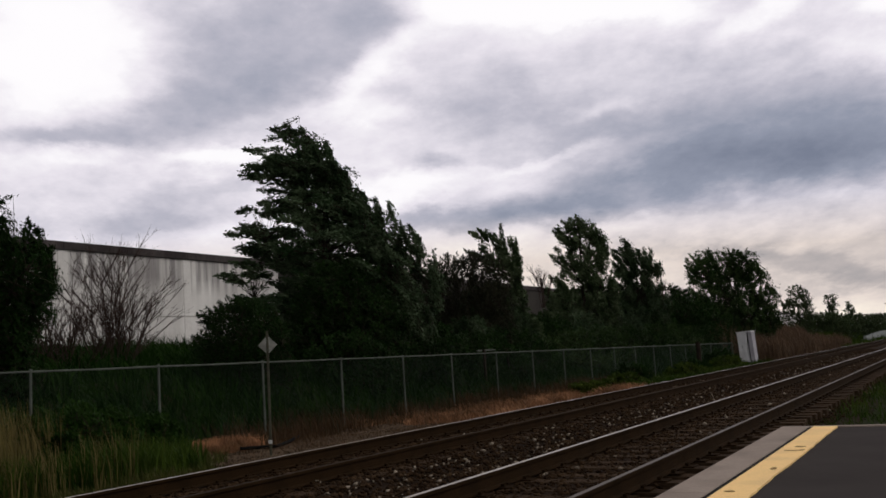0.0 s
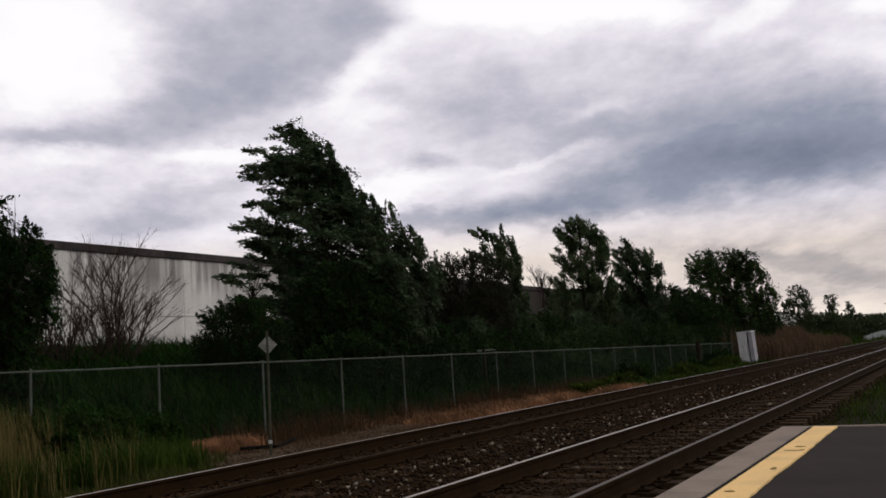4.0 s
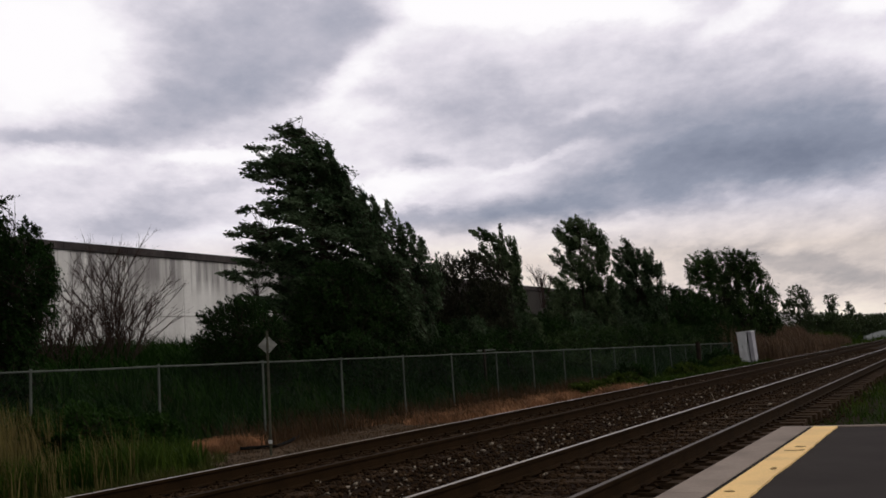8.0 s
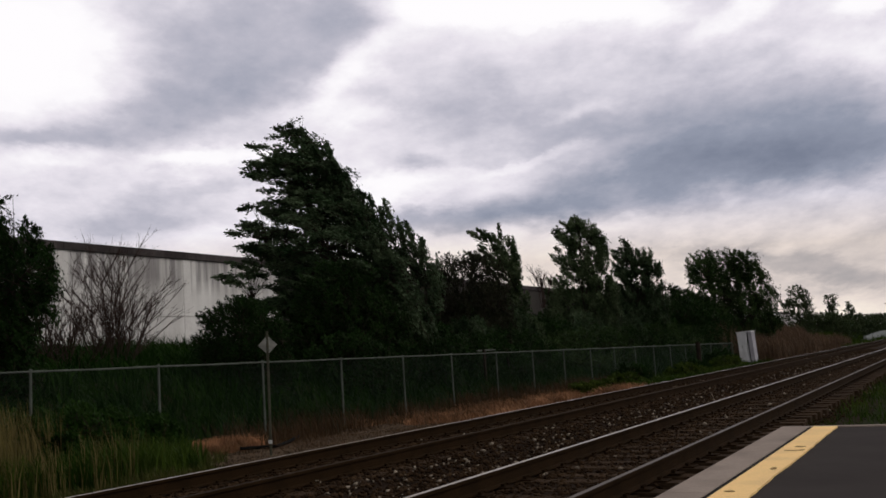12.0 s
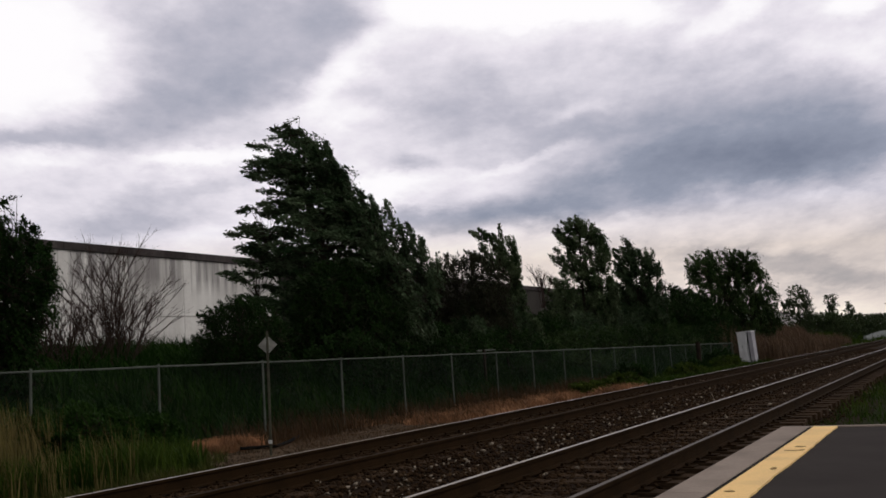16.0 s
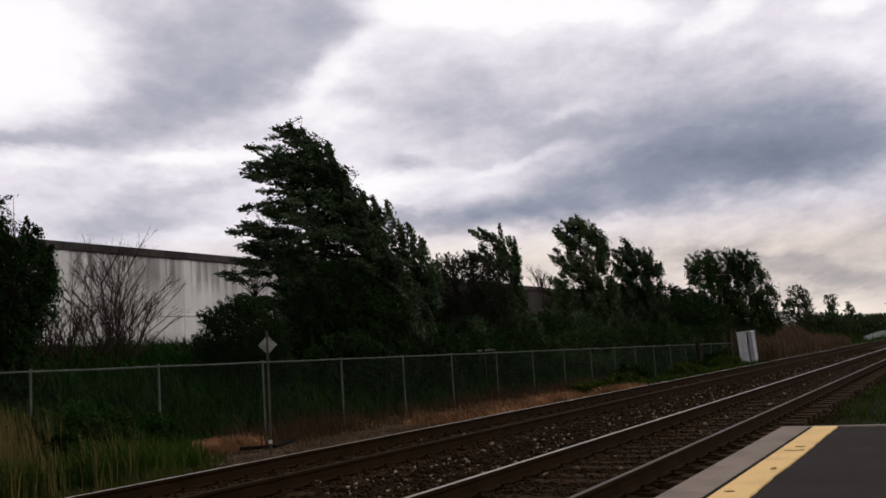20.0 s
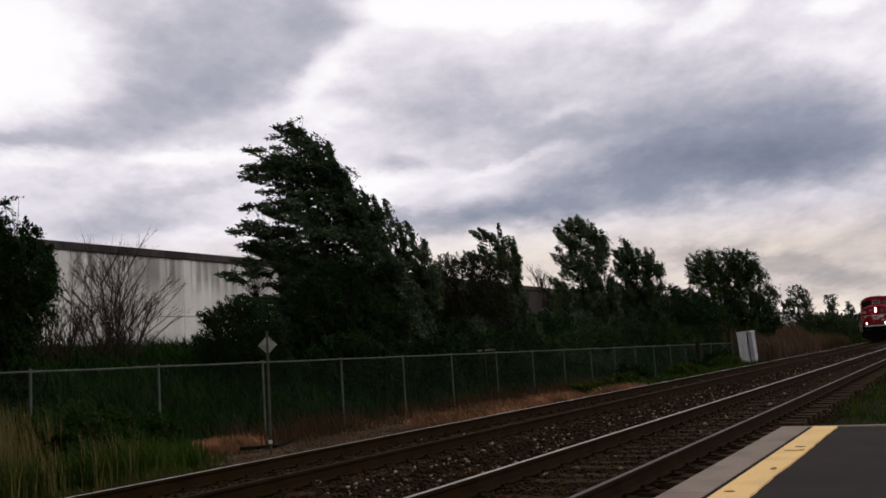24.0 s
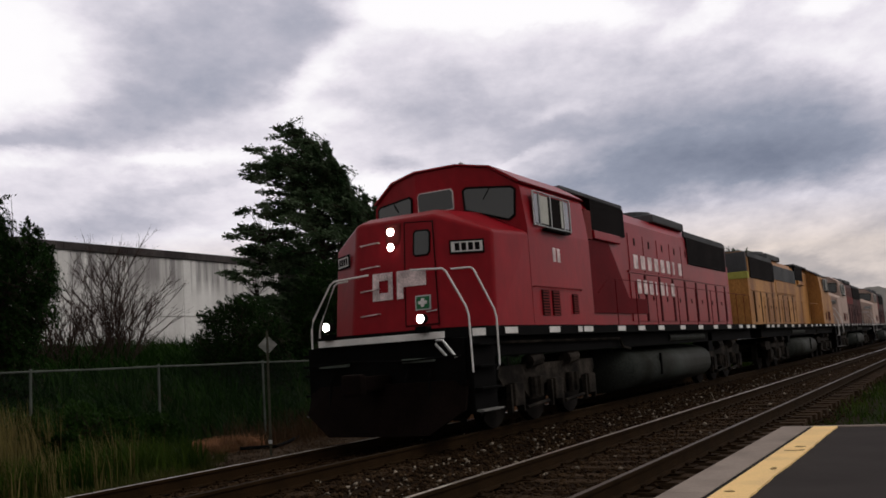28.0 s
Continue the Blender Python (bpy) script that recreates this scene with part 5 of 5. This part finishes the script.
    prism(bm, [(1.46, 4.09), (1.49, 4.12), (1.0, 4.44), (0.42, 4.53), (-0.42, 4.53), (-1.0, 4.44), (-1.49, 4.12), (-1.46, 4.09), (-0.98, 4.41), (-0.42, 4.50), (0.42, 4.50), (0.98, 4.41)], 2.26, 5.55)
    for v in bm.verts:
        if v.co.y < 2.4:
            v.co.y = cab_front(v.co.x) - 0.045
    part("cab_roof", bm, c["roof"], t, "thin overhanging cab roof sheet")
    yw = 2.292
    for s in (-1, 1):
        q = [(s * a, cab_front(a) - 0.012, z) for a, z in ((0.54, 3.70), (1.26, 3.47), (1.36, 3.54), (1.39, 3.98), (1.33, 4.03), (0.58, 4.09), (0.52, 4.04))]
        w = poly_plate("windshield", q, 0.012, (s * 0.26, -1, 0), GLASS, cab, "dark tinted windshield")
        ring_frame("window_gasket", q, 0.03, 0.022, SCREEN, w)
        part("wiper", tubed([(s * 0.98, cab_front(0.98) - 0.03, 4.05), (s * 0.92, cab_front(0.92) - 0.04, 3.95), (s * 0.86, cab_front(0.86) - 0.03, 3.86)], 0.008, 5), BLACK, w)
    q = [(-0.37, yw, 3.76), (0.33, yw, 3.76), (0.33, yw, 4.06), (0.29, yw, 4.11), (-0.33, yw, 4.11), (-0.37, yw, 4.06)]
    w = poly_plate("windshield", q, 0.012, (0, -1, 0), GLASS, cab, "dark centre window with a pale frame")
    ring_frame("window_frame", q, 0.03, 0.014, WHITE if marked else CHROME, w, "pale window frame")
    for s in (-1, 1):
        x0, x1 = sorted((s * 1.552, s * 1.562))
        # dark sheet behind the panes: the unlit cab inside, put in as colour
        w = part("side_window", boxed(x0, x1, 2.88, 4.50, 3.40, 3.94), SCREEN, cab, "cab side window with sliding panes")
        xx = s * 1.575
        ring_frame("window_frame", [(xx, 2.86, 3.38), (xx, 4.52, 3.38), (xx, 4.52, 3.97), (xx, 2.86, 3.97)], 0.03, 0.015, CHROME, w, "dull aluminium window frame")
        for y in (3.12, 3.62, 4.22):
            part("window_bar", tubed([(xx, y, 3.40), (xx, y, 3.95)], 0.014, 6), CHROME, w)
        x0, x1 = sorted((s * 1.564, s * 1.568))
        part("sun_blind", boxed(x0, x1, 3.18, 3.52, 3.43, 3.93), CURTAIN, w, "pale blind behind the pane")
        part("sun_blind", boxed(x0, x1, 4.10, 4.20, 3.43, 3.93), CURTAIN, w)
        part("pane", boxed(x0, x1, 2.92, 3.10, 3.42, 3.93), GLASS, w, "dark sliding pane")
        part("pane", boxed(x0, x1, 4.25, 4.47, 3.42, 3.93), GLASS, w, "dark sliding pane")
        x0, x1 = sorted((s * 1.56, s * 1.66))
        part("arm_rest", boxed(x0, x1, 3.2, 4.3, 3.30, 3.345, 0.01), BLACK, cab)
        louvres(cab, s * 1.552, 2.98, 3.28, 1.82, 2.26, 9, s)
        louvres(cab, s * 1.552, 3.42, 3.74, 1.82, 2.26, 9, s)
        louvres(cab, s * 1.552, 4.36, 4.62, 1.86, 2.22, 8, s)
        part("grab_iron", tubed([(s * 1.56, 2.62, 2.30), (s * 1.60, 2.66, 2.31), (s * 1.60, 4.75, 2.31), (s * 1.56, 4.79, 2.30)], 0.012, 6), BROWN_RED if marked else cabc, cab)
        if marked:
            x0, x1 = sorted((s * 1.553, s * 1.557))
            for k, y in enumerate((3.60, 3.80)):
                part("number_mark", boxed(x0, x1, y, y + 0.13, 2.78, 3.03), WORN_WHITE, cab, "worn white mark")
    # nose fittings
    for z in (3.02, 3.27):
        lamp(nose, -0.05, front_y(z), z, 0.064)
    part("lamp_case", boxed(-0.16, 0.14, front_y(3.1) - 0.004, front_y(3.1) + 0.12, 2.88, 3.40, 0.03), BROWN_RED if marked else cabc, nose)
    for s in (-1, 1):
        lamp(nose, s * 0.87 - 0.07, 0.20, 1.81, 0.066)
        part("lamp_bracket", boxed(s * 0.87 - 0.16, s * 0.87 + 0.02, 0.16, 0.34, 1.60, 1.70, 0.01), BLACK, nose)
    door = poly_plate("nose_door", [(0.22, front_y(1.75), 1.75), (0.80, front_y(1.75), 1.75), (0.72, front_y(3.38), 3.34), (0.22, front_y(3.38), 3.38)], 0.015, (0, -1, 0), cabc, nose)
    q = [(a, front_y(z) - 0.017, z) for a, z in ((0.38, 2.86), (0.42, 2.83), (0.63, 2.83), (0.67, 2.88), (0.68, 3.17), (0.64, 3.22), (0.43, 3.23), (0.39, 3.19))]
    # thin dark bars draw the grimy joint around the door
    ring_frame("door_seam", [(0.21, front_y(1.75) - 0.012, 1.74), (0.81, front_y(1.75) - 0.012, 1.74), (0.73, front_y(3.38) - 0.012, 3.35), (0.21, front_y(3.38) - 0.012, 3.39)], 0.01, 0.009, SCREEN, nose, "dark grimy seam around the nose door")
    w = poly_plate("door_window", q, 0.006, (0, -1, 0), GLASS, door, "small dark nose door window")
    ring_frame("window_frame", q, 0.02, 0.016, SCREEN, w)
    for z in (1.95, 2.35, 2.72, 3.10):
        part("grab_iron", tubed([(-0.62, front_y(z), z), (-0.62, front_y(z) - 0.05, z), (-0.28, front_y(z) - 0.05, z + 0.02), (-0.28, front_y(z), z + 0.02)], 0.011, 6), WORN_WHITE if marked else cabc, nose)
    part("grab_iron", tubed([(0.62, front_y(1.95), 1.93), (0.62, front_y(1.95) - 0.06, 1.93), (0.80, front_y(1.95) - 0.06, 1.95)], 0.011, 6), CHROME, nose)
    for s in (-1, 1):
        # number boards on the slanted nose corners
        a, b = Vector((s * 0.75, 0.83, 0)), Vector((s * 1.505, 1.335, 0))
        d = (b - a).normalized()
        out = Vector((s * d.y * abs(d.x) / abs(d.x), -abs(d.x), 0)).normalized()
        m = a.lerp(b, 0.55) + out * 0.012
        q = [m - d * 0.26 + Vector((0, 0, 2.82)), m + d * 0.26 + Vector((0, 0, 2.82)), m + d * 0.26 + Vector((0, 0, 3.01)), m - d * 0.26 + Vector((0, 0, 3.01))]
        nb = poly_plate("number_board", q, 0.025, out, WHITE, nose, "pale number board in a dark frame")
        ring_frame("board_frame", [p + out * 0.02 for p in q], 0.02, 0.016, SCREEN, nb)
        for k in range(4):
            e = m + d * (-0.19 + 0.105 * k) + out * 0.025
            q2 = [e + Vector((0, 0, 2.855)), e + d * 0.075 + Vector((0, 0, 2.855)), e + d * 0.075 + Vector((0, 0, 2.975)), e + Vector((0, 0, 2.975))]
            poly_plate("number_mark", q2, 0.004, out, SCREEN, nb, "dark bar")
    if marked:
        def mark(x0, x1, z0, z1, m, label, lift=0.006, name="emblem_bar"):
            q = [(x0, front_y(z0) - lift, z0), (x1, front_y(z0) - lift, z0), (x1, front_y(z1) - lift, z1), (x0, front_y(z1) - lift, z1)]
            poly_plate(name, q, 0.008, (0, -1, 0), m, nose, label)
        # two plain pale block shapes
        for x0, x1, z0, z1 in ((-0.40, -0.28, 2.18, 2.62), (-0.275, -0.105, 2.18, 2.30), (-0.275, -0.105, 2.50, 2.62), (-0.10, -0.02, 2.18, 2.62), (0.06, 0.18, 2.18, 2.62), (0.185, 0.60, 2.36, 2.62)):
            mark(x0, x1, z0, z1, WORN_WHITE, "pale block of an emblem", 0.022)
        mark(0.40, 0.68, 1.97, 2.20, CHROME, "pale sticker border", 0.022, "sticker")
        mark(0.425, 0.655, 1.99, 2.18, GREEN, "green sticker", 0.032, "sticker")
        mark(0.51, 0.57, 2.02, 2.15, WHITE, "white cross", 0.042, "sticker_mark")
        mark(0.465, 0.615, 2.06, 2.11, WHITE, "white cross", 0.0425, "sticker_mark")
    part("cab_rear_box", boxed(1.0, 1.5, 5.46, 5.85, 3.35, 3.95, 0.02), BROWN_RED if marked else cabc, cab)
    # long hood
    bm = bmesh.new()
    prism(bm, [(-0.95, 1.655), (0.95, 1.655), (0.95, 4.16), (0.74, 4.43), (-0.74, 4.43), (-0.95, 4.16)], 5.455, 19.9)
    hood = part("long_hood", bm, body, t)
    part("hood_end", boxed(-0.95, 0.95, 19.903, 20.1, 1.655, 3.62, 0.03), c["end"], t)
    if "band" in c:
        part("end_band", boxed(-0.965, 0.965, 19.88, 20.12, 3.40, 3.66, 0.02), c["band"], t, "pale green-yellow band across the end")
    part("hood_end_top", boxed(-0.93, 0.93, 19.903, 20.08, 3.624, 4.40, 0.04), SOOT, t, "sooty grey end of the hood top")
    for s in (-1, 1):
        def side(name, y0, y1, z0, z1, m, label="", proud=0.012, base=0.951, bev=0.0):
            x0, x1 = sorted((s * base, s * (base + proud)))
            return part(name, boxed(x0, x1, y0, y1, z0, z1, bev), m, hood, label)
        side("filter_screen", 7.2, 9.4, 3.76, 4.42, SCREEN, "dark air filter screen", 0.10, 0.90)
        part("filter_hatch", boxed(min(s * 0.3, s * 0.99), max(s * 0.3, s * 0.99), 5.6, 9.4, 4.435, 4.52, 0.02), topc, hood)
        side("radiator_screen", 14.95, 19.7, 3.44, 4.22, SCREEN, "dark radiator screen", 0.06, 0.93)
        side("radiator_top", 14.9, 19.75, 4.225, 4.40, topc, "", 0.05, 0.90)
        y = 9.6
        while y < 19.0:
            side("hood_door", y, y + 1.07, 1.78, 2.92, body, "", 0.022, bev=0.008)
            # door gaps: shade and grime as dark strips, raised to show from the camera
            side("door_post", y + 1.08, y + 1.21, 1.78, 2.92, c["gap"], "raised dark strip for the gap's shade and grime", 0.034)
            side("door_latch", y + 0.48, y + 0.53, 2.30, 2.42, SCREEN, "", 0.015, 0.974)
            y += 1.22
        y = 9.7
        while y < 14.6:
            side("hood_panel", y, y + 1.1, 3.0, 3.9, body, "", 0.014, bev=0.006)
            side("panel_vent", y + 0.4, y + 0.5, 3.62, 3.80, SCREEN, "", 0.006, 0.966)
            y += 1.16
        side("drip_ledge", 9.5, 19.8, 2.945, 2.985, body, "", 0.035)
        side("blower_bulge", 7.2, 8.9, 3.55, 3.74, body, "", 0.10, bev=0.02)
        if marked:
            poly = [(s * 0.952, 6.0, 1.95), (s * 0.952, 10.7, 1.95), (s * 0.952, 10.7, 2.32), (s * 0.952, 9.35, 2.32), (s * 0.952, 8.1, 3.66), (s * 0.952, 6.0, 3.66)]
            poly_plate("dark_red_area", poly, 0.040, (s, 0, 0), DARK_RED, hood, "dark red painted area with a slanted edge")
            for k in range(8):
                w = 0.33 if k != 6 else 0.16
                side("lettering_bar", 9.98 + 0.56 * k, 9.98 + 0.56 * k + w, 3.06, 3.40, WORN_WHITE, "worn white lettering block", 0.008, 0.966)
            for k in range(7):
                w = 0.30 if k not in (3, 5) else 0.14
                y = 10.05 + 0.48 * k
                side("lettering_bar", y, y + w, 2.45, 2.79, WORN_WHITE, "worn white lettering block", 0.008, 0.987)
        else:
            if "upper" in c:
                side("hood_upper", 9.45, 14.85, 3.56, 4.16, c["upper"], "sooty grey upper hood", 0.035)
            side("hood_band", 9.6, 14.6, 3.02, 3.50, c["stripe"], "", 0.03)
    # roof fittings
    part("dynamic_brake_hatch", boxed(-0.86, 0.86, 12.3, 15.3, 4.435, 4.66, 0.05), topc, hood)
    for y in (13.0, 14.4):
        f = part("roof_fan", tubed([(0, y, 4.60), (0, y, 4.74), (0, y, 4.80)], 0.60, 20, 0.56), SOOT, hood, "round roof fan")
        part("fan_grille", tubed([(0, y, 4.801), (0, y, 4.815)], 0.48, 20), SCREEN, f)
    for y in (15.7, 17.2, 18.7):
        f = part("roof_fan", tubed([(0, y, 4.40), (0, y, 4.53)], 0.68, 20, 0.66), SOOT, hood, "round roof fan")
        part("fan_grille", tubed([(0, y, 4.531), (0, y, 4.545)], 0.58, 20), SCREEN, f)
    part("exhaust_stack", boxed(-0.35, 0.35, 11.4, 11.8, 4.435, 4.60, 0.02), SCREEN, hood)
    part("air_horn", tubed([(0.2, 3.2, 4.50), (0.2, 3.2, 4.62), (0.2, 2.9, 4.64)], 0.035, 8, 0.06), CHROME, cab)
    part("antenna", tubed([(-0.5, 3.4, 4.48), (-0.5, 3.4, 4.75)], 0.01, 5), BLACK, cab)
    # below the frame
    bm = bmesh.new()
    ring = []
    for k in range(28):
        a = 2 * math.pi * (k + 0.5) / 28
        ca, sa = math.cos(a), math.sin(a)
        ring.append((1.42 * math.copysign(abs(ca) ** 0.55, ca), 0.68 + 0.49 * math.copysign(abs(sa) ** 0.75, sa)))
    prism(bm, ring, 8.0, 14.7)
    tank = part("fuel_tank", bm, TANK, t, "dusty grey fuel tank", True)
    for s in (-1, 1):
        part("tank_strap", boxed(min(s * 1.40, s * 1.45), max(s * 1.40, s * 1.45), 9.9, 9.98, 0.5, 1.0), BLACK, tank)
        part("air_reservoir", tubed([(s * 1.30, 11.0, 1.34), (s * 1.30, 14.4, 1.34)], 0.11, 10), TANK, t, "long grey air reservoir")
        part("sand_box", boxed(min(s * 0.9, s * 1.35), max(s * 0.9, s * 1.35), 14.9, 15.4, 0.9, 1.45, 0.03), BLACK, t)
        part("pipe", tubed([(s * 1.40, 1.3, 1.40), (s * 1.40, 7.2, 1.38), (s * 1.40, 7.4, 1.2), (s * 1.35, 8.0, 1.15)], 0.028, 6), TRUCK, t)
    # added black box: closes the see-through gap so that it stays dark
    part("draft_box", boxed(-0.85, 0.85, 0.5, 2.3, 0.45, 1.17, 0.03), BLACK, t)
    truck(t, 3.95, spin)
    truck(t, 17.3, spin)
    return t


def box_wagon(label, m):
    t = thing("covered_wagon", pose(0, 0, 0), label, "freight wagon", "train")
    bm = bmesh.new()
    prism(bm, [(-1.5, 1.1), (1.5, 1.1), (1.5, 4.6), (1.25, 5.1), (0.6, 5.4), (-0.6, 5.4), (-1.25, 5.1), (-1.5, 4.6)], 0.6, 17.4)
    b = part("body", bm, m, t)
    for s in (-1, 1):
        y = 1.2
        while y < 17:
            part("rib", boxed(min(s * 1.503, s * 1.56), max(s * 1.503, s * 1.56), y, y + 0.12, 1.15, 4.55), m, b)
            y += 1.4
    part("underframe", boxed(-1.3, 1.3, 0, 18, 0.8, 1.09), BLACK, t)
    for yc in (2.6, 15.4):
        k = part("truck_frame", boxed(-1.15, 1.15, yc - 1.2, yc + 1.2, 0.45, 0.78, 0.04), TRUCK, t)
        for y in (yc - 0.85, yc + 0.85):
            for s in (-1, 1):
                part("wheel", tubed([(s * 0.68, y, 0.46), (s * 0.82, y, 0.46)], 0.46, 20), TRUCK, k)
    return t


LEAD = locomotive("red diesel locomotive with lit headlights leading the train", dict(body=RED, cab=RED, top=SOOT, roof=RED, end=RED, stripe=RED, rail=DARK_RED, gap=mat("grimy_shaded_gap", (0.040, 0.003, 0.005), 0.7)), True, True)
SECOND = locomotive("faded yellow-orange diesel locomotive with sooty roof, running backwards", dict(body=ORANGE, cab=ORANGE, top=SOOT, roof=SOOT, end=ORANGE, stripe=ORANGE, band=LIME, rail=ORANGE, upper=SOOT, gap=mat("brown_shaded_gap", (0.035, 0.014, 0.006), 0.7)))
THIRD = locomotive("pale diesel locomotive with a sooty brown hood", dict(body=SOOTY_BROWN, cab=PALE, top=SOOT, roof=PALE, end=SOOTY_BROWN, stripe=BROWN_RED, rail=SOOTY_BROWN, gap=SCREEN))
FOURTH = locomotive("sooty brown diesel locomotive with pale nose", dict(body=SOOTY_BROWN, cab=PALE, top=SOOT, roof=SOOT, end=SOOTY_BROWN, stripe=BROWN_RED, rail=SOOTY_BROWN, gap=SCREEN))
WAGON_A = box_wagon("tall pale grey covered freight wagon", mat("pale_wagon_paint", (0.55, 0.52, 0.50), 0.6, 0.1, 0.6, 20.0, 0.03))
WAGON_B = box_wagon("tall pale grey covered freight wagon", MATS["pale_wagon_paint"])
# thing, distance behind the train's front, turned about
TRAIN = [(LEAD, 0.0, 0), (SECOND, 43.4, 180), (THIRD, 43.6, 0), (FOURTH, 65.3, 0), (WAGON_A, 87.4, 0), (WAGON_B, 105.8, 0)]
for ob, back, turn in TRAIN[2:4]:
    for o in ob.children_recursive:
        if o.name.startswith("lens"):
            o.data.materials[0] = CHROME
for o in SECOND.children_recursive:
    if o.name.startswith("lens"):
        o.data.materials[0] = CHROME


def motions():
    """Everything that moves: clouds, train, branches in the wind."""
    drift = LEFT * 80.0
    walk(CLOUD_DECK, [(0.0, pose(EYE.x - drift.x / 2, EYE.y - drift.y / 2, EYE.z, 0, 0, YAW)), (28.0, pose(EYE.x + drift.x / 2, EYE.y + drift.y / 2, EYE.z, 0, 0, YAW))])
    for ob, back, turn in TRAIN:
        walk(ob, [(t, pose(0, TRAIN_FRONT + back + TRAIN_SPEED * (28.0 - t), 0, 0, 0, turn)) for t in (0.0, 14.0, 28.0)])
    for w, y in WHEELS:
        walk(w, [(k / FPS, pose(0, y, 0.53, TRAIN_SPEED * (k / FPS) / 0.53 * 57.29578 % 360.0)) for k in range(841)])
    rng = random.Random(8)
    for ob, base, amount in SWAYING:
        p1, p2, p3, f1, f2 = (rng.uniform(0, 6.28) for _ in range(5))
        rows = []
        for k in range(71):
            t = 0.4 * k
            gust = 1.0 + 0.5 * math.sin(0.55 * t + 0.3)
            a = amount * gust * math.sin(2.3 * t + p1 + 0.12 * f1 * t)
            b = amount * 0.7 * gust * math.sin(3.1 * t + p2 + 0.12 * f2 * t)
            rows.append((t, pose(base.x, base.y, base.z, a * 0.6, b, 0.8 * a * math.sin(p3))))
        walk(ob, rows)


motions()
